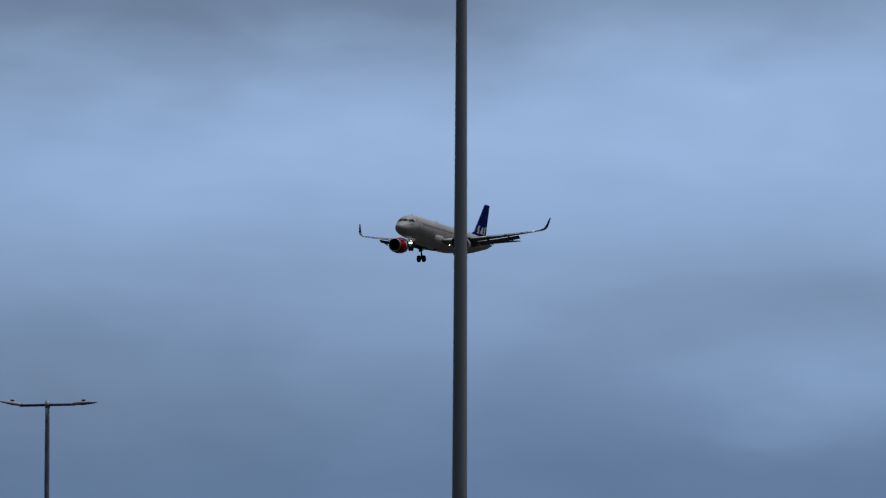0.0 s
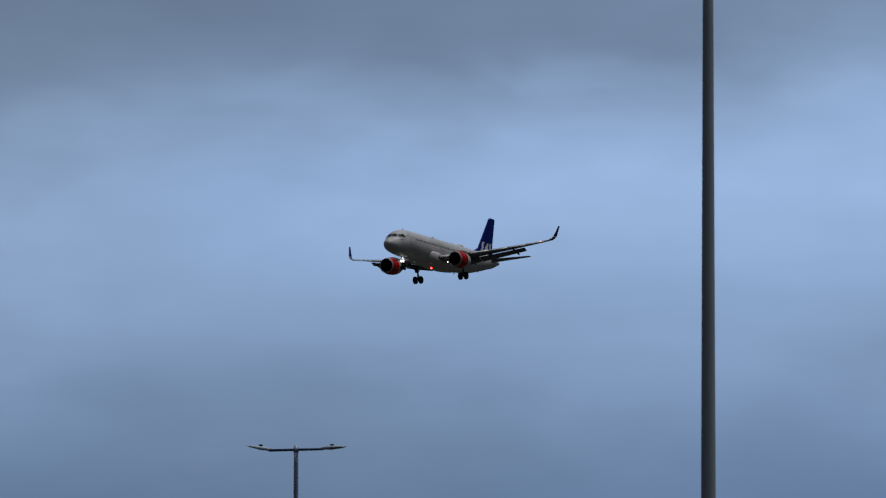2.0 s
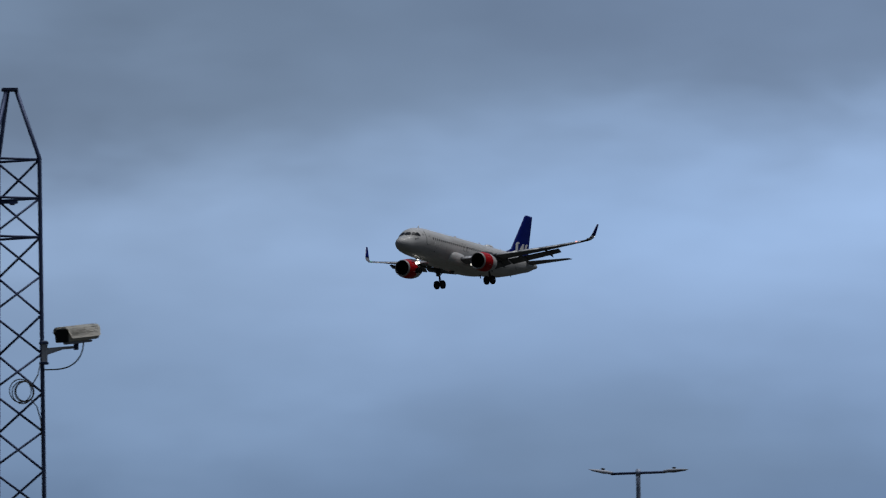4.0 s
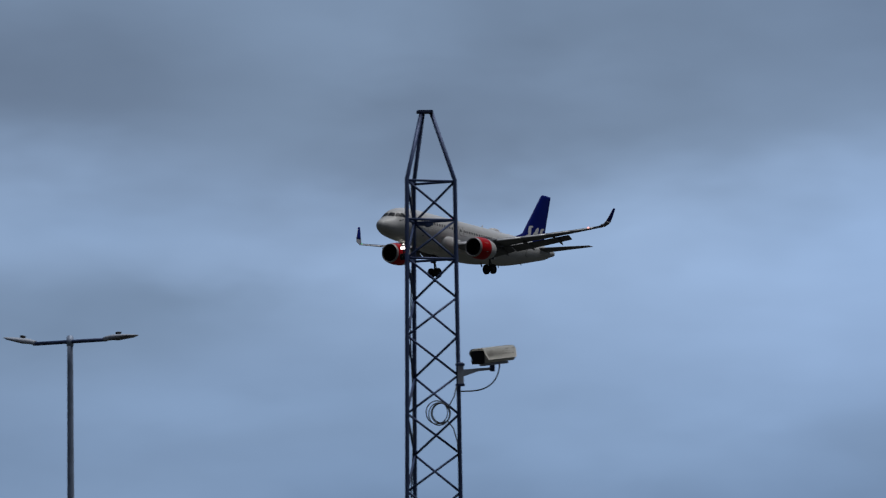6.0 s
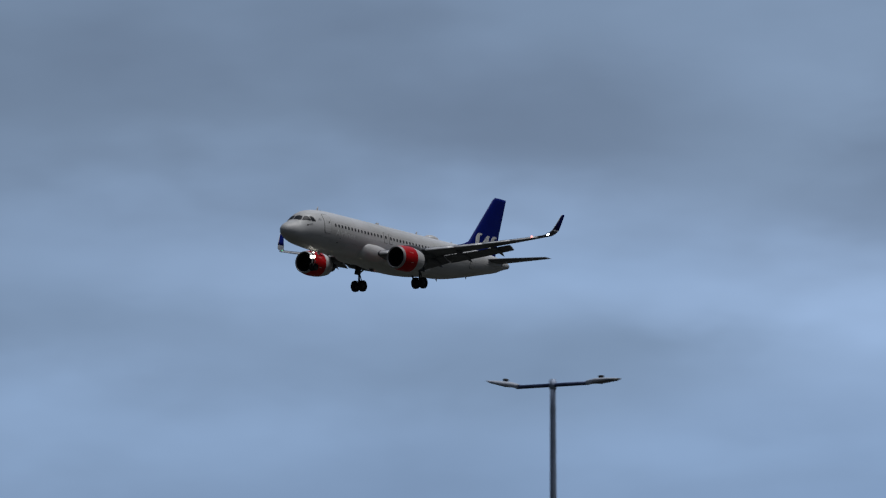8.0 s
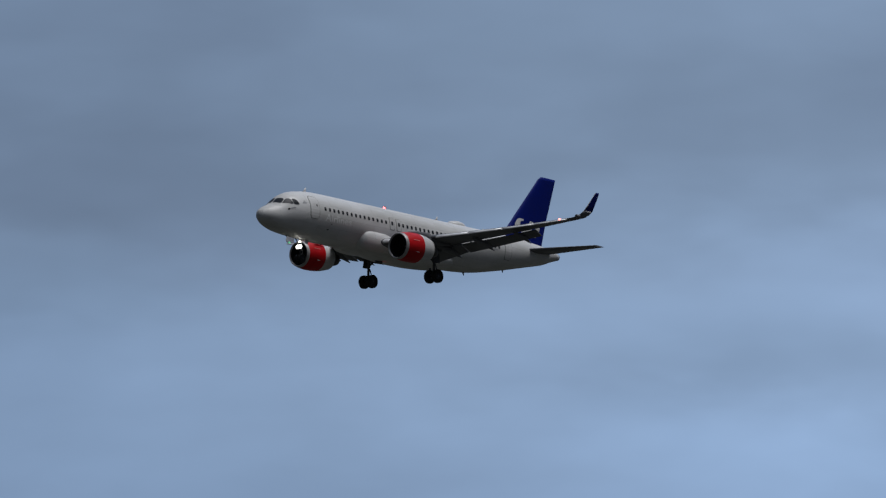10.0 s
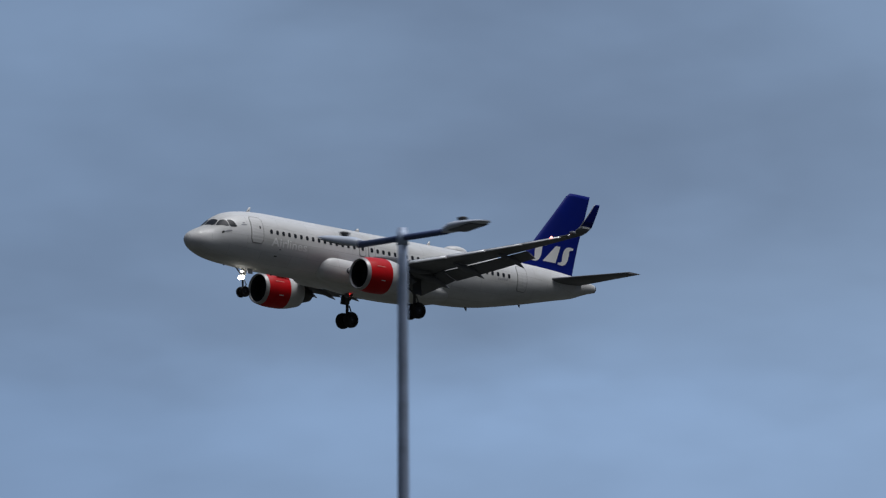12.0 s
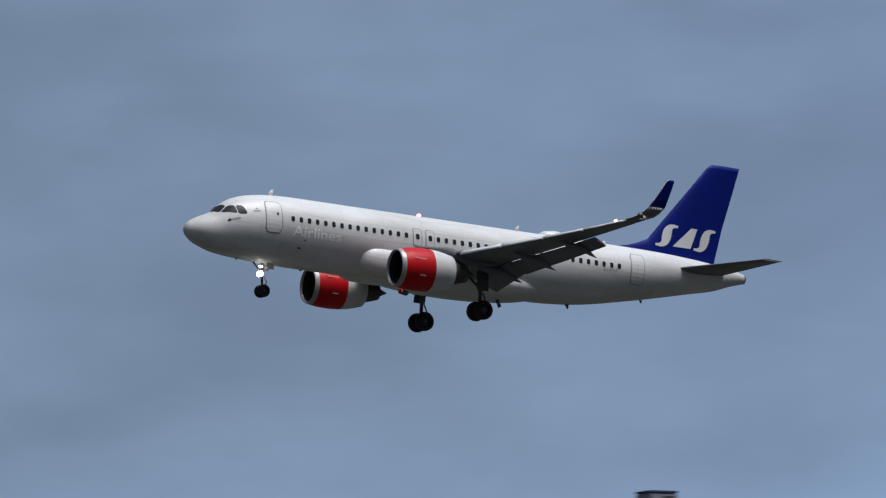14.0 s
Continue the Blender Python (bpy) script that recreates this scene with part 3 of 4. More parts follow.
def build_tail():
    dz = [(1.5, 29.3, 35.0), (2.0, 29.75, 35.03), (4.0, 31.28, 35.4), (6.0, 32.85, 35.9), (7.6, 34.08, 36.28), (7.85, 34.42, 36.33)]
    sec = []
    for z, a, b in dz:
        pts = foil(0, 0, 0, b - a, 0.10, 0, camber=0)
        sec.append([Vector((REF - a + (p.x - REF), p.z, z)) for p in pts])
    fin = part("fin", loft(sec), BLUE, plane, "deep blue tail fin")
    # dorsal fillet running forward along the back
    ds = []
    for k in range(7):
        f = k / 6
        s = 27.2 + 3.6 * f
        top = 2.02 + 1.02 * f ** 2.2
        w = 0.03 + 0.22 * f
        ds.append([Vector((REF - s, w * math.cos(q) * (1.0 if q > math.pi else 1), 1.6 + (top - 1.6) * math.sin(q) if q <= math.pi else 1.6)) for q in [j * math.pi / 8 for j in range(16)]])
    part("dorsal_fillet", loft(ds), BLUE, fin)
    # the emblem: slanted white shapes on each side
    def fin_y(s, z):
        f = (z - 2.0) / 5.85
        a, b = 29.75 + f * 4.65, 35.03 + f * 1.3
        x = max(0.02, min(0.98, (s - a) / (b - a)))
        return (b - a) * 5 * 0.10 * (0.2969 * math.sqrt(x) - 0.126 * x - 0.3516 * x**2 + 0.2843 * x**3 - 0.1015 * x**4) + 0.012
    def ribbon(points, widths, sgn):
        bm = bmesh.new()
        quads = []
        for i, (s, z) in enumerate(points):
            a, b = points[max(i - 1, 0)], points[min(i + 1, len(points) - 1)]
            d = Vector((b[0] - a[0], b[1] - a[1])).normalized()
            n = Vector((-d.y, d.x)) * widths[i] / 2
            row = [(s + n.x * k, z + n.y * k) for k in (1, 0.6, 0.2, -0.2, -0.6, -1)]
            quads.append([Vector((REF - p, sgn * (fin_y(p, q) + 0.012), q)) for p, q in row])
        back = [[Vector((p.x, p.y - sgn * 0.03, p.z)) for p in r] for r in quads]
        loft([q + b[::-1] for q, b in zip(quads, back)], bm=bm, smooth_faces=False)
        part("fin_emblem", bm, MARKWHITE, fin, "white slanted emblem shape")
    for sgn in (1, -1):
        for off in (0.0, 2.68):
            # a slanted bar, swept out flat at both ends
            pts = []
            for k in range(19):
                u = k / 9 - 1
                pts.append((31.52 + off + 0.24 * u + 0.50 * u ** 3, 3.11 + 0.008 * off + 0.62 * math.sin(0.56 * math.pi * u)))
            ribbon(pts, [0.14 + 0.46 * math.cos(0.5 * math.pi * (k / 9 - 1)) ** 1.5 for k in range(19)], sgn)
        # between them a plain slanted wedge, blunt at the top
        face = []
        for k in range(9):
            f = k / 8
            lo, hi = 31.95 + 1.25 * f, 33.22 + 0.40 * f
            face.append([(lo + (hi - lo) * j / 5, 2.50 + 1.25 * f) for j in range(6)])
        front = [[Vector((REF - p, sgn * (fin_y(p, q) + 0.012), q)) for p, q in r] for r in face]
        wedge = loft([r + [Vector((v.x, v.y - sgn * 0.03, v.z)) for v in r[::-1]] for r in front], smooth_faces=False)
        part("fin_emblem", wedge, MARKWHITE, fin, "white slanted wedge")
    for sgn in (1, -1):
        hs = [foil(31.55 + (y - 0.5) * 0.60, sgn * y, 0.95 + 0.092 * y, 3.75 - 0.43 * (y - 0.5), 0.10, lean=6, camber=-0.01, twist=-1.5) for y in (0.35, 0.9, 2.0, 3.5, 5.0, 5.9, 6.2)]
        part("tailplane", loft(hs), WINGGREY, plane, "grey horizontal tailplane")


def build_engine(sgn):
    s0, y, z = 10.62, sgn * 5.75, -2.05
    o, ax = (REF - s0, y, z), (-1, 0, 0.035)
    eng = part("engine_cowl", lathe([(0.30, 1.138), (0.5, 1.18), (0.8, 1.23), (1.3, 1.265), (1.8, 1.268), (2.15, 1.255)], o, ax, 48), RED, plane, "red fan cowl")
    part("inlet_lip", lathe([(0.16, 0.965), (0.08, 0.99), (0.02, 1.03), (0.02, 1.055), (0.08, 1.085), (0.2, 1.118), (0.30, 1.138)], o, ax, 48), LIP, eng, "bare metal inlet lip")
    part("inlet_duct", lathe([(0.16, 0.965), (0.4, 0.93), (0.75, 0.90), (1.35, 0.90), (1.36, 0.30)], o, ax, 40), DARK, eng)
    part("spinner", lathe([(0.95, 0.02), (1.05, 0.12), (1.2, 0.22), (1.37, 0.31)], o, ax, 24, True), NOZZLE, eng)
    fan = bmesh.new()
    for k in range(18):
        a = k * 2 * math.pi / 18
        b = a + 0.22
        q = [(REF - s0 - 1.2, y + 0.28 * math.cos(a), z + 0.28 * math.sin(a)), (REF - s0 - 1.18, y + 0.88 * math.cos(a), z + 0.88 * math.sin(a)),
             (REF - s0 - 1.34, y + 0.88 * math.cos(b), z + 0.88 * math.sin(b)), (REF - s0 - 1.34, y + 0.28 * math.cos(b), z + 0.28 * math.sin(b))]
        fan.faces.new([fan.verts.new(p) for p in q])
    part("fan", fan, DARK, eng, "dark fan blades")
    part("reverser_cowl", lathe([(2.15, 1.255), (2.6, 1.21), (3.1, 1.11), (3.6, 0.98), (3.62, 0.92), (3.2, 0.93)], o, ax, 48), NACELLE, eng, "off-white thrust reverser cowl")
    part("core_nozzle", lathe([(3.1, 0.80), (3.7, 0.72), (4.3, 0.58), (4.7, 0.47), (4.68, 0.42)], o, ax, 32), NOZZLE, eng)
    part("exhaust_plug", lathe([(4.4, 0.36), (4.8, 0.26), (5.3, 0.03)], o, ax, 24, True), NOZZLE, eng)
    # strake and small placards on the inboard cowl
    bm = block((REF - s0 - 1.55, y - sgn * 0.95, z + 0.98), (1.1, 0.02, 0.24), 0.005, pose(0, 0, 0, -sgn * 45, -6, 0))
    part("nacelle_strake", bm, RED, eng)
    for side in (1, -1):
        for (da, an, ln, h) in ((1.15, 24, 0.75, 0.07), (1.35, -22, 0.38, 0.06)):
            c = Vector((REF - s0 - da, y + side * 1.268 * math.cos(radians(an)), z + 1.268 * math.sin(radians(an)) + 0.035 * da))
            part("cowl_marking", block(c, (ln, 0.012, h), 0.003, pose(0, 0, 0, side * an)), MARKWHITE if an < 0 else paint_pink, eng)
    # pylon up to the wing
    ws, wz, wc, wt_ = wing_line(5.75)
    sec = []
    for f, lo, hi, w in ((1.3, -0.80, -0.72, 0.05), (2.4, -0.80, -0.52, 0.2), (3.6, -1.05, -0.48, 0.24), (4.6, -1.35, -0.85, 0.22), (5.6, -1.25, -0.9, 0.15), (6.6, -1.12, -0.95, 0.05)):
        sec.append([(REF - s0 - f, y + w * c, m) for c, m in ((1, lo), (1, hi), (0, hi + 0.05), (-1, hi), (-1, lo), (0, lo - 0.04))])
    part("pylon", loft(sec), WINGGREY, eng, "grey pylon")


def wheel(parent, x, y, z, r, w):
    part("wheel", lathe([(-w * 0.30, r * 0.56), (-w / 2, r * 0.66), (-w / 2, r * 0.86), (-w * 0.36, r * 0.97), (0, r), (w * 0.36, r * 0.97), (w / 2, r * 0.86), (w / 2, r * 0.66), (w * 0.30, r * 0.56)], (x, y, z), (0, 1, 0), 36), RUBBER, parent, "black tyre")
    part("wheel_hub", lathe([(-w * 0.34, 0.03), (-w * 0.28, r * 0.3), (-w * 0.34, r * 0.57), (w * 0.34, r * 0.57), (w * 0.28, r * 0.3), (w * 0.34, 0.03)], (x, y, z), (0, 1, 0), 24, True), HUBMETAL, parent)


def build_gear():
    for sgn in (1, -1):
        x, y, z = REF - 17.4, sgn * 3.8, -3.6
        leg = part("main_gear_leg", tube([(x + 0.1, y, -1.0), (x + 0.05, y, -2.4), (x + 0.05, y, -2.42), (x, y, z + 0.05)], [0.17, 0.16, 0.11, 0.11], 14), STEEL, plane, "dark steel main gear leg")
        bm = tube([(x, y - 0.62, z), (x, y + 0.62, z)], 0.09, 10)
        tube([(x + 0.05, y - sgn * 0.05, -2.3), (x + 0.2, y - sgn * 1.6, -1.3)], 0.07, 8, bm=bm)
        tube([(x - 0.12, y, -2.5), (x - 0.35, y, -2.95), (x - 0.05, y, -3.4)], 0.05, 8, bm=bm)
        part("gear_brace", bm, STEEL, leg)
        part("gear_door", block((x + 0.05, y + sgn * 0.24, -1.85), (0.78, 0.05, 1.2), 0.02, pose(0, 0, 0, sgn * 8)), STEEL, leg, "grey gear door fixed to the leg")
        for off in (0.46, -0.46):
            wheel(leg, x, y + off, z, 0.585, 0.42)
    x, z = REF - 4.95, -3.66
    leg = part("nose_gear_leg", tube([(x + 0.2, 0, -1.6), (x + 0.08, 0, -2.75), (x + 0.08, 0, -2.77), (x, 0, z)], [0.11, 0.10, 0.07, 0.07], 12), STEEL, plane, "steel nose gear leg with lamps")
    bm = tube([(x, -0.36, z), (x, 0.36, z)], 0.05, 8)
    tube([(x + 0.12, 0, -2.6), (x + 1.0, 0, -1.75)], 0.05, 8, bm=bm)
    tube([(x - 0.06, 0, -2.8), (x - 0.26, 0, -3.1), (x - 0.03, 0, -3.45)], 0.035, 8, bm=bm)
    part("gear_brace", bm, STEEL, leg)
    for off in (0.23, -0.23):
        wheel(leg, x, off, z, 0.385, 0.22)
        part("nose_gear_door", block((x - 0.25, 1.5 * off, -2.18), (0.45, 0.035, 0.40), 0.012, pose(0, 0, 0, math.copysign(12, off))), WHITE, leg, "off-white nose gear door")
    for (dy, dz, r) in ((0.16, -2.66, 0.18), (-0.16, -2.66, 0.18), (0.06, -2.24, 0.08)):
        part("landing_lamp", lathe([(-0.1, r * 0.5), (0, r), (0.06, r * 0.92), (0.12, r * 0.6), (0.15, 0.02)], (x + 0.2, dy, dz), (1, 0.0, 0), 18), LIGHTWHITE, leg, "lit landing lamp on the nose gear")


def build_fittings():
    def blade(s, up_, h, c):
        z = hull_at(s)[0] + (hull_at(s)[2] - 0.03) * up_
        sec = [[Vector((REF - s - k * h * 0.75 - (c * (1 - 0.72 * k)) * a, b * 0.03 * (1 - 0.4 * k), z + up_ * h * k)) for a, b in ((0, 0), (0.3, 1), (0.8, 0.8), (1, 0), (0.8, -0.8), (0.3, -1))] for k in (0, 0.5, 1)]
        part("aerial", loft(sec), WHITE if up_ > 0 else STEEL, plane)
    blade(4.75, 1, 0.42, 0.42)
    blade(21.2, 1, 0.36, 0.40)
    blade(27.2, 1, 0.22, 0.34)
    blade(7.2, -1, 0.12, 0.3)
    blade(25.0, -1, 0.26, 0.3)
    blade(30.0, -1, 0.2, 0.25)
    blade(3.0, -1, 0.14, 0.2)
    part("drain_mast", block((REF - 20.1, 0.9, -2.55), (0.22, 0.06, 0.5), 0.015, pose(0, 0, 0, 0, 28, 0)), STEEL, plane)
    # low aerial dome on the back
    sec = []
    for k in range(13):
        f = k / 12
        b = math.sqrt(max(0.0004, 1 - (2 * f - 1) ** 2))
        sec.append([Vector((REF - 22.9 - 2.1 * f, 0.62 * b * math.cos(q), 1.98 + 0.42 * b * math.sin(q))) for q in [j * math.pi / 10 for j in range(20)]])
    part("aerial_dome", loft(sec), WHITE, plane)


def flasher(name, x, y, z, r, glow, casing, deep, label):
    """A lamp in a deep dark barrel, turning on its foot, so that it is seen only while it faces the eye."""
    bm = lathe([(-r, 0.0004), (-r * 0.9, r * 1.06), (r * deep, r * 1.06), (r * deep, r * 0.98), (-r * 0.5, r * 0.98), (-r * 0.55, 0.0004)], (0, 0, 0), (1, 0, 0), 16)
    barrel = part(name, bm, casing, plane)
    barrel.matrix_basis = pose(x, y, z)
    part("lens", lathe([(-r * 0.45, r * 0.9), (-r * 0.3, r * 0.7), (-r * 0.2, 0.02)], (0, 0, 0), (1, 0, 0), 16), glow, barrel, label)
    return barrel


paint_pink = paint("faded_red_marking", (0.70, 0.20, 0.18), 0.4, vary=0.1)
build_fuselage()
build_cabin()
build_lettering()
build_wing(1)
build_wing(-1)
build_tail()
build_engine(1)
build_engine(-1)
build_gear()
build_fittings()
belly_beacon = flasher("rotating_beacon", REF - 14.3, 0, -2.54, 0.17, BEACONRED, STEEL, 2.8, "red flashing beacon lens")
roof_beacon = flasher("rotating_beacon", REF - 14.85, 0, 2.13, 0.15, BEACONPINK, WHITE, 1.6, "red flashing beacon lens")
tip_strobe = flasher("strobe", REF - 20.62, 17.02, 1.20, 0.14, STROBEWHITE, WINGGREY, 1.7, "white flashing strobe lens")


# ---------------------------------------------------------------- street lamps
def street_lamp(az, el, d, turn, span, pole_r, label, above=0.0):
    """A tall pole with a cross bar and two tilted flat luminaires."""
    top = at(az, el, d) + Vector((0, 0, above))
    lamp = tagged(new("street_lamp"), label, "street lamp", "street lamps beside the road")
    lamp.matrix_basis = pose(top.x, top.y, 0, 0, 0, turn)
    h = top.z
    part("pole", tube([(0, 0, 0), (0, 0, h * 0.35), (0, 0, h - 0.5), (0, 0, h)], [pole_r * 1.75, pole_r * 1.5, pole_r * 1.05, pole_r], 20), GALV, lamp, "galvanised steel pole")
    part("base_plate", block((0, 0, 0.02), (0.4, 0.4, 0.04), 0.01), GALV, lamp)
    bar = h - 0.10
    half = span / 2 - 0.69
    bm = tube([(-half - 0.04, 0, bar), (half + 0.04, 0, bar)], 0.032, 12)
    # darker steel than the pole's: shade on the down-facing bar put into its colour
    part("cross_bar", bm, MASTSTEEL, lamp, "steel cross bar, coloured dark for the shade on it")
    part("collar", tube([(0, 0, bar - 0.07), (0, 0, bar + 0.07)], pole_r * 1.25, 16), GALV, lamp)
    for sgn in (1, -1):
        # luminaire, tapering to its tip and tilted up
        sec = []
        for a, w, t in (((0, 0.045, 0.045), (0.05, 0.06, 0.052), (0.13, 0.07, 0.055), (0.19, 0.125, 0.058), (0.30, 0.145, 0.054), (0.46, 0.14, 0.040), (0.62, 0.105, 0.020), (0.69, 0.05, 0.008))):
            sec.append([Vector((a, w * math.copysign(abs(math.cos(q)) ** 0.55, math.cos(q)), t * math.copysign(abs(math.sin(q)) ** 0.8, math.sin(q)) * (1.0 if math.sin(q) > 0 else 0.45))) for q in [j * math.pi / 10 for j in range(20)]])
        m = pose(sgn * half, 0, bar, 0, 0, 0 if sgn > 0 else 180) @ pose(0, 0, 0, 0, -3.5 if sgn > 0 else -11.0, 0)
        head = loft(sec)
        bmesh.ops.transform(head, matrix=m, verts=head.verts)
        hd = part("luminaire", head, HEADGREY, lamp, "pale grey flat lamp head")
        ln = block((0.385, 0, -0.019), (0.38, 0.22, 0.012), 0.004, pose(0, 0, 0, 0, -2.2, 0))
        bmesh.ops.transform(ln, matrix=m, verts=ln.verts)
        part("lens", ln, LENS, hd, "dark unlit lens")
        kn = lathe([(0, 0.035), (0.02, 0.04), (0.028, 0.05), (0.048, 0.05), (0.055, 0.02)], (0.30, 0, 0.042), (0, 0, 1), 14, True)
        bmesh.ops.transform(kn, matrix=m, verts=kn.verts)
        part("sensor_cap", kn, BLACKPLASTIC, hd, "black sensor cap")
    return lamp


SPAN = 2.9
street_lamp(-15.006, 5.780, 25.0 * SPAN, -72, SPAN, 0.047, "tall galvanised twin-head street lamp, unlit, on a thick pole")
street_lamp(-30.113, 3.644, 42.4 * SPAN, -72, SPAN, 0.047, "tall galvanised twin-head street lamp, unlit, beside the lattice mast", 0.085)
street_lamp(-37.607, 2.429, 63.1 * SPAN, -72, SPAN, 0.052, "tall galvanised twin-head street lamp, unlit, far down the row", 0.085)


# ---------------------------------------------------------------- plain tall pole
def tall_pole():
    p = at(-40.748, 0, 79)
    ob = tagged(new("tall_pole"), "tall tapering grey painted steel pole", "pole")
    ob.matrix_basis = pose(p.x, p.y, 0)
    part("shaft", tube([(0, 0, 0), (0, 0, 4.2), (0, 0, 9.4), (0, 0, 14.0)], [0.100, 0.0785, 0.0575, 0.04], 28), POLEPAINT, ob)
    part("base_plate", block((0, 0, 0.02), (0.45, 0.45, 0.04), 0.01), GALV, ob)
    part("cap", lathe([(0, 0.045), (0.04, 0.045), (0.06, 0.01)], (0, 0, 13.99), (0, 0, 1), 20, True), POLEPAINT, ob)


tall_pole()


# ---------------------------------------------------------------- lattice mast with surveillance camera
def lattice_mast():
    D = 58.0
    px = D / LENSPX                                  # metres for a thousandth of the view
    c = at(-32.832, 5.366, D)
    mast = tagged(new("lattice_mast"), "dark triangular steel lattice mast with tapered top", "mast")
    mast.matrix_basis = pose(c.x, c.y, 0, 0, 0, -32.83)   # x to the right across the view, y away
    H = c.z
    neck = H - 122 * px
    def corner(k, z):
        r = (53 + (neck - z) / px * 6 / 570) * px
        a = radians(-7.5 + 120 * k)
        off = -0.5 * px
        return Vector((off + r * math.cos(a), r * math.sin(a), z))
    legs = []
    for k in range(3):
        a = radians(-7.5 + 120 * k)
        tip = Vector((0.5 * px + 10.6 * px * math.cos(a), 10.6 * px * math.sin(a), H))
        legs.append(tip)
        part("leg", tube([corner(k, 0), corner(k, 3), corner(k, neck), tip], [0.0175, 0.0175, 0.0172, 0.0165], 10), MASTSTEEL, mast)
    bm = block((legs[0] + legs[1] + legs[2]) / 3 + Vector((0, 0, 0.004)), (0.125, 0.12, 0.022), 0.004)
    part("top_plate", bm, MASTSTEEL, mast)
    part("top_lug", tube([legs[1] + Vector((-0.05, 0, 0.006)), legs[1] + Vector((0.05, 0, 0.006))], 0.012, 8), MASTSTEEL, mast)
    step = 69.0 * px
    zs = [neck - 2 * px - k * step for k in range(int(neck / step) + 1)]
    for i, (za, zb) in enumerate(zip(zs, zs[1:])):
        for f, (a, b) in enumerate(((1, 0), (2, 0), (1, 2))):
            if (i + f) % 2 == 0:
                a, b = b, a
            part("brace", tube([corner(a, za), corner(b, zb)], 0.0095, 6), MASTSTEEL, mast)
    for k in (0, 1, 2):
        for a, b in ((0, 1), (1, 2), (2, 0)):
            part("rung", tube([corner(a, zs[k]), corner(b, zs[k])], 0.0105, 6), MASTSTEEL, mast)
    part("foot", block((0, 0, 0.06), (0.7, 0.7, 0.12), 0.02), VENTMETAL, mast, "grey concrete foot")
    # a small clamp fitting on the second rung
    z = zs[1]
    p = corner(1, z)
    part("clamp", block(p + Vector((20 * px, -0.03, -3 * px)), (30 * px, 0.03, 5 * px), 0.005), MASTSTEEL, mast)
    part("clamp", block(p + Vector((25 * px, -0.03, -5 * px)), (10 * px, 0.035, 6 * px), 0.005), MASTSTEEL, mast)
    # cables down the legs
    for k, o in ((1, -0.02),):
        pth = [corner(k, neck - j * 0.4) + Vector((o + 0.012 * math.sin(j * 1.7), -0.02, 0)) for j in range(int(neck / 0.4))]
        part("cable", tube(pth, 0.006, 6), CABLE, mast)

    # height at which a point y (below the mast's top) shows
    def hz(dy):
        return H - dy * px
    right = corner(0, hz(467))
    cctv = tagged(new("surveillance_camera"), "cream weatherproof surveillance camera on a wall bracket", "camera")
    cctv.matrix_basis = mast.matrix_basis @ Matrix.Translation((right.x, right.y, hz(467)))
    def R(x, y, dep=0.0):                             # right and down of the bracket's foot
        return Vector((x * px, dep, -y * px))
    bm = block(R(4, 0), (11 * px, 0.05, 42 * px), 0.004)
    part("bracket_plate", bm, HEADGREY, cctv, "grey bracket plate")
    bm = block(R(3, -17), (17 * px, 0.07, 4 * px), 0.003)
    block(R(3, 19), (17 * px, 0.07, 4 * px), 0.003, bm=bm)
    part("clamp_band", bm, MASTSTEEL, cctv)
    arm = loft([[R(8, y, d) for y, d in ((-8, -0.02), (-8, 0.02), (4, 0.02), (4, -0.02))], [R(36, y, d - 0.03) for y, d in ((-10, -0.015), (-10, 0.015), (-5, 0.015), (-5, -0.015))], [R(62, y, d - 0.06) for y, d in ((-11, -0.015), (-11, 0.015), (-7, 0.015), (-7, -0.015))]], smooth_faces=False)
    part("arm", arm, HEADGREY, cctv)
    part("swivel", tube([R(60, -4, -0.06), R(60, -21, -0.06)], 4.5 * px, 12), MASTSTEEL, cctv)
    # housing points to the left and towards the road
    ctr = R(62, -32, -0.06)
    turn = pose(0, 0, 0, 0, 0, 235) @ pose(0, 0, 0, 0, 6.5, 0)   # x axis along the lens
    L, wd, ht = 0.46, 0.058, 0.052
    sec = []
    for x in (-L / 2, -L / 2 + 0.012, L / 2 - 0.05, L / 2 - 0.03):
        k = 0.88 if x == -L / 2 else 1
        sec.append([Vector((x, k * wd * math.copysign(abs(math.cos(q)) ** 0.5, math.cos(q)), k * ht * math.copysign(abs(math.sin(q)) ** 0.6, math.sin(q)))) for q in [j * math.pi / 12 for j in range(24)]])
    hb = loft(sec)
    bmesh.ops.transform(hb, matrix=Matrix.Translation(ctr) @ turn, verts=hb.verts)
    body = part("housing", hb, CREAM, cctv, "cream painted housing")
    sh = []
    for x, cut in ((-L / 2 + 0.02, -0.2), (L / 2 - 0.06, -0.2), (L / 2 - 0.01, 0.2)):
        sh.append([Vector((x, (wd + 0.016) * math.copysign(abs(math.cos(q)) ** 0.5, math.cos(q)), (ht + 0.016) * math.copysign(abs(math.sin(q)) ** 0.6, math.sin(q)))) for q in [cut + (math.pi - 2 * cut) * j / 16 for j in range(17)]])
    shade = loft(sh, ring=False)
    bmesh.ops.solidify(shade, geom=list(shade.faces), thickness=0.004)
    bmesh.ops.transform(shade, matrix=Matrix.Translation(ctr) @ turn, verts=shade.verts)
    part("sun_shield", shade, CREAM, body)
    gl = block((L / 2 - 0.020, 0, -0.002), (0.03, 2 * wd - 0.002, 2 * ht - 0.002), 0.006)
    bmesh.ops.transform(gl, matrix=Matrix.Translation(ctr) @ turn, verts=gl.verts)
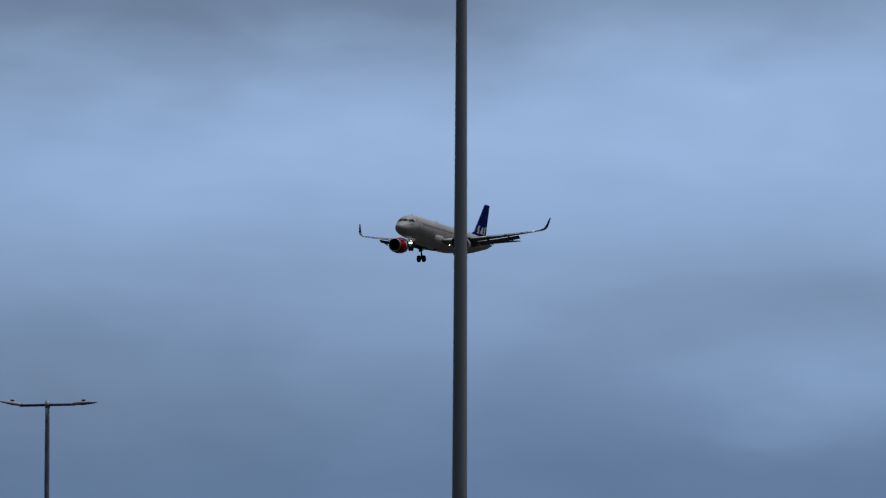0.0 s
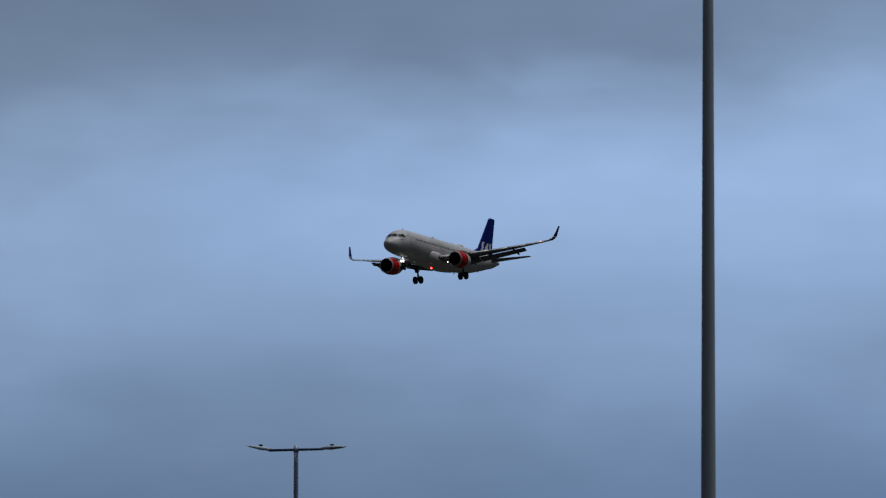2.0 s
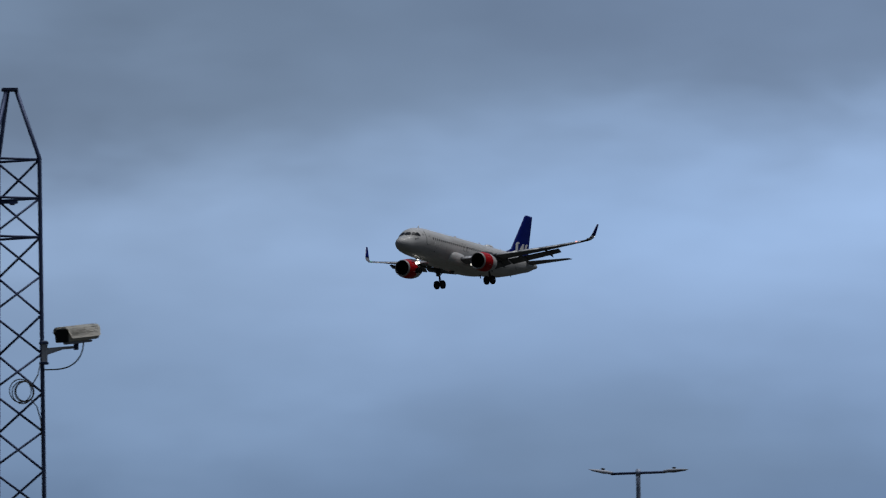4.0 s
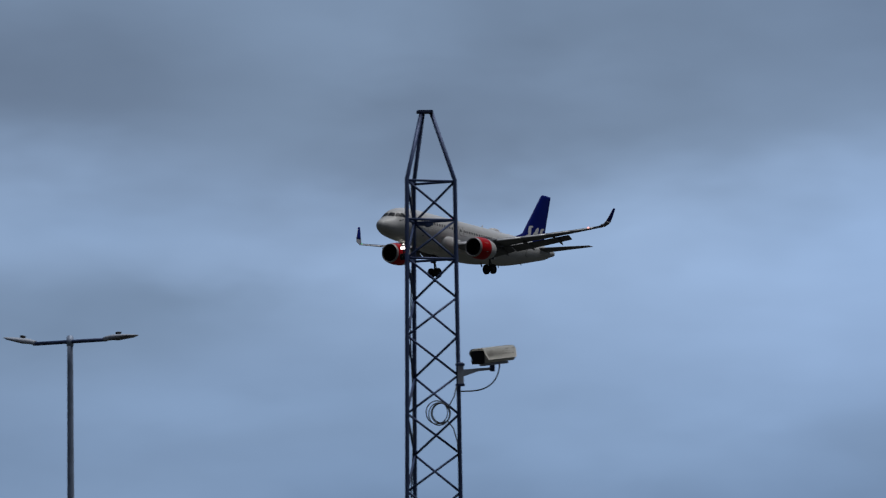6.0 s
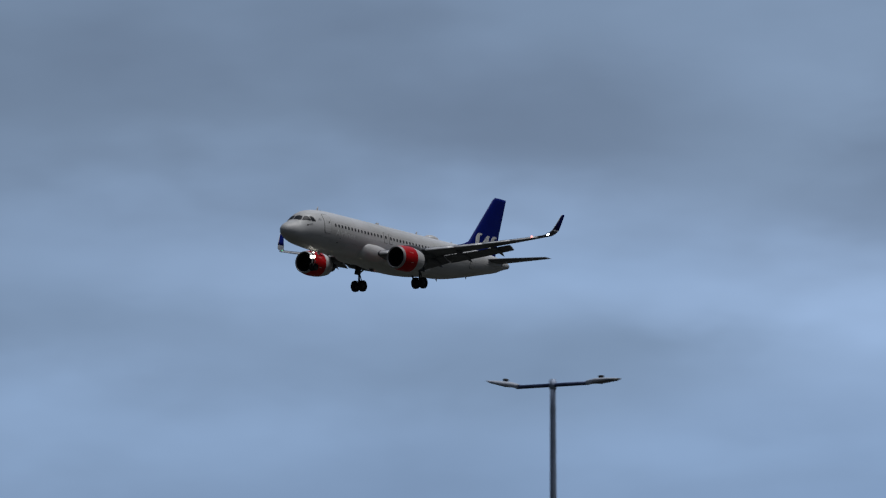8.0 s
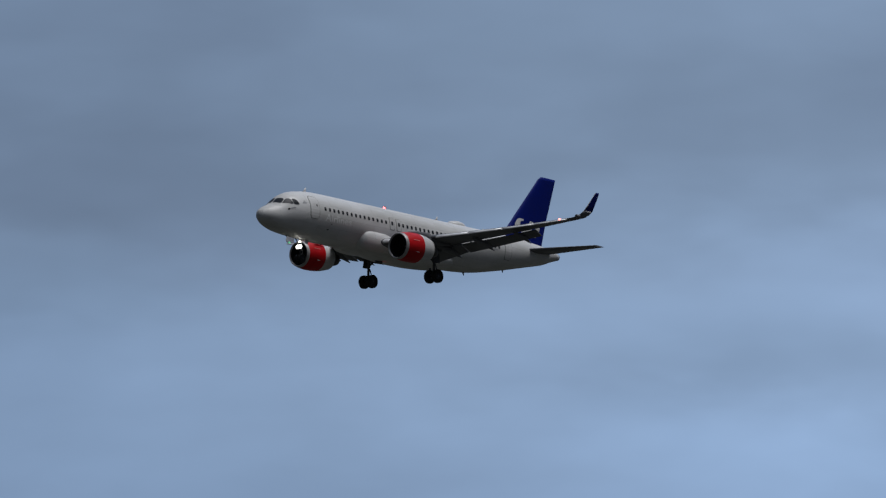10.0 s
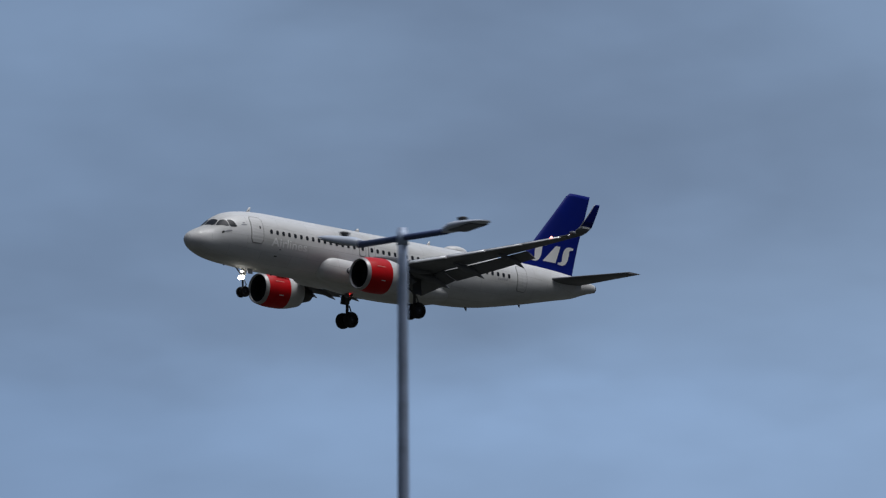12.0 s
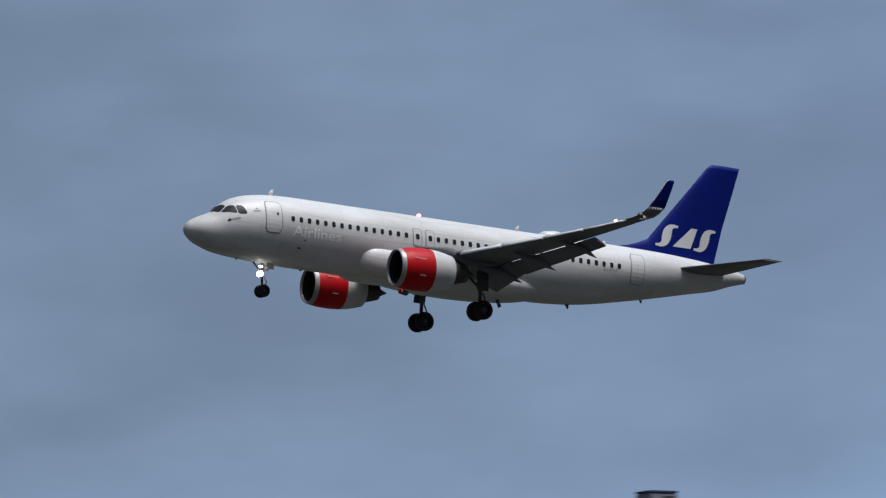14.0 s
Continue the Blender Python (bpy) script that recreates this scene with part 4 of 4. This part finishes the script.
    part("front_glass", gl, BLACKPLASTIC, body, "dark front glass")
    pl = block((0, 0, -ht - 0.01), (L * 0.72, 0.05, 0.018), 0.004)
    bmesh.ops.transform(pl, matrix=Matrix.Translation(ctr) @ turn, verts=pl.verts)
    part("rail", pl, HEADGREY, body)
    pth = []
    for k in range(15):
        f = k / 14
        pth.append(R(4 + 69 * math.cos(f * math.pi / 2) ** 0.6, -18 + 48.5 * math.sin(f * math.pi / 2), -0.05 + 0.03 * f))
    part("cable", tube(pth, 0.0055, 8), CABLE, cctv, "grey cable hanging in a loop")
    # coil of spare cable tied to the mast
    coil = tagged(new("cable_coil"), "coil of spare grey cable tied to the mast", "cable")
    q = Vector((corner(1, 3).x + 48 * px, -0.10, hz(537)))
    coil.matrix_basis = mast.matrix_basis @ Matrix.Translation(q)
    bm = bmesh.new()
    for k, (ox, oz, r) in enumerate(((0, 0, 17), (-3, -1, 18.5), (-7, 2, 19), (1, 1, 16))):
        pth = [Vector(((ox + r * math.cos(a)) * px, 0.012 * k - 0.01, (oz + r * 1.08 * math.sin(a)) * px)) for a in [j * 2 * math.pi / 28 for j in range(29)]]
        tube(pth, 0.0048, 6, bm=bm)
    part("loops", bm, CABLE, coil)
    part("tail", tube([Vector((12 * px, 0, -14 * px)), Vector((22 * px, 0.02, -26 * px)), Vector((29 * px, 0.04, -50 * px)), Vector((31 * px, 0.05, -90 * px))], 0.0048, 6), CABLE, coil)
    part("lead", tube([Vector((14 * px, 0, 12 * px)), Vector((24 * px, 0.02, 30 * px)), Vector((29 * px, 0.04, 52 * px))], 0.0048, 6), CABLE, coil)


LENSPX = 784 / math.tan(radians(6.7403 / 2))
lattice_mast()


# ---------------------------------------------------------------- sheet metal shaft whose top just shows
def metal_shaft():
    D = 71.0
    c = at(-4.615, 4.086, D)
    ob = tagged(new("metal_shaft"), "square grey sheet-metal shaft with a dark rim", "chimney")
    ob.matrix_basis = pose(c.x, c.y, 0, 0, 0, -4.6 + 28)
    w = 0.298
    part("shaft", block((0, 0, c.z / 2 - 0.01), (w, w, c.z - 0.03), 0.012), VENTMETAL, ob)
    part("rim", block((0, 0, c.z - 0.012), (w + 0.008, w + 0.008, 0.020), 0.005), MASTSTEEL, ob, "dark rim at the top")
    part("label_plate", block((0.05, -w / 2 - 0.003, c.z - 0.07), (0.12, 0.006, 0.03), 0.002), STEEL, ob)


metal_shaft()


# ---------------------------------------------------------------- gliding bird
def bird():
    ob = tagged(new("bird"), "dark bird gliding on spread wings, banked", "bird")
    part("body", lathe([(-0.24, 0.01), (-0.16, 0.035), (0.0, 0.065), (0.12, 0.055), (0.19, 0.04), (0.25, 0.008)], (0, 0, 0), (1, 0, 0), 12, True), FEATHER, ob)
    for sgn in (1, -1):
        sec = [[Vector((x0, sgn * y, z)), Vector(((x0 + x1) / 2, sgn * y, z + 0.012)), Vector((x1, sgn * y, z)), Vector(((x0 + x1) / 2, sgn * y, z - 0.006))] for y, z, x0, x1 in ((0.03, 0.03, 0.13, -0.06), (0.2, 0.06, 0.15, -0.03), (0.38, 0.05, 0.08, -0.05), (0.52, 0.03, -0.03, -0.08))]
        part("wing", loft(sec), FEATHER, ob)
    part("tail", loft([[Vector((-0.2, w, 0.01)), Vector((-0.2, -w, 0.01)), Vector((-0.2, -w, -0.005)), Vector((-0.2, w, -0.005))] if k == 0 else [Vector((-0.34, 2.2 * w, 0.006)), Vector((-0.34, -2.2 * w, 0.006)), Vector((-0.34, -2.2 * w, -0.004)), Vector((-0.34, 2.2 * w, -0.004))] for k, w in ((0, 0.025), (1, 0.03))]), FEATHER, ob)
    return ob


gull = bird()


# ---------------------------------------------------------------- what moves
# seconds, place of the airliner's reference point, bank, pitch, heading (degrees)
FLIGHT = [(0.0, 823.67, 960.93, 83.93, 0.3, -4.05, 204.81), (0.5, 794.21, 941.09, 82.4, 1.8, -3.85, 204.74), (1.0, 765.01, 921.2, 81.18, 2.65, -3.87, 204.68), (1.5, 735.76, 901.64, 80.18, 3.23, -3.86, 204.62), (2.0, 706.62, 882.23, 78.99, 3.43, -3.97, 204.56), (2.5, 677.85, 862.82, 77.43, 3.43, -4.07, 204.51), (2.7, 666.25, 855.14, 76.56, 3.37, -4.11, 204.49), (4.8, 545.45, 775.72, 71.44, 1.81, -4.48, 204.31), (5.0, 533.92, 768.36, 70.91, 1.62, -4.51, 204.29), (5.5, 505.31, 749.86, 69.83, 1.15, -4.58, 204.26), (6.0, 476.77, 731.35, 68.65, 0.71, -4.64, 204.23), (6.5, 448.25, 713.03, 67.4, 0.33, -4.7, 204.21), (7.0, 419.74, 694.74, 66.18, 0.01, -4.76, 204.19), (7.5, 391.37, 676.63, 64.68, -0.22, -4.81, 204.17), (8.0, 363.0, 658.62, 63.17, -0.36, -4.85, 204.15), (8.5, 334.7, 640.58, 61.79, -0.41, -4.89, 204.14), (8.7, 323.26, 633.42, 61.55, -0.41, -4.9, 204.14), (10.8, 204.62, 558.4, 56.08, 0.35, -4.99, 204.14), (11.0, 193.24, 551.19, 55.65, 0.46, -5.0, 204.15), (11.5, 164.46, 533.74, 54.01, 0.71, -5.0, 204.16), (12.0, 136.49, 515.76, 52.93, 0.91, -5.0, 204.17), (12.5, 108.67, 497.9, 51.73, 1.02, -4.99, 204.19), (13.0, 80.06, 480.06, 50.36, 0.97, -4.98, 204.21), (13.5, 52.75, 462.18, 48.67, 0.7, -4.97, 204.24), (14.0, 23.56, 444.48, 47.5, 0.14, -4.94, 204.27)]


def motions():
    walk(plane, [(t, pose(x, y, z, rx, ry, rz)) for t, x, y, z, rx, ry, rz in FLIGHT])
    # each flasher turns steadily and faces the eye at its own moment
    for ob, moment, period in ((belly_beacon, 7.5, 1.1), (roof_beacon, 14.0, 1.35), (tip_strobe, 8.0, 1.1)):
        here = ob.matrix_basis.translation.copy()
        rows = []
        for k in range(71):
            t = 14.0 * k / 70
            i = max(j for j in range(len(FLIGHT) - 1) if FLIGHT[j][0] <= t)
            a, b = FLIGHT[i], FLIGHT[i + 1]
            f = (t - a[0]) / (b[0] - a[0])
            x, y = a[1] + (b[1] - a[1]) * f, a[2] + (b[2] - a[2]) * f
            towards = math.degrees(math.atan2(-y, -x)) - 204.6
            rows.append((t, Matrix.Translation(here) @ pose(0, 0, 0, 0, 0, towards + 360 * (t - moment) / period)))
        walk(ob, rows)
    p = at(-25.593, 3.023, 560)
    across = Vector((-math.cos(radians(25.6)), math.sin(radians(25.6)), 0))
    walk(gull, [(t, Matrix.Translation(p + across * 2.5 * (t - 8.5) + Vector((0, 0, -0.4 * (t - 8.5)))) @ pose(0, 0, 0, 53, -48, 66)) for t in (0.0, 4.0, 8.0, 9.0, 14.0)])


motions()
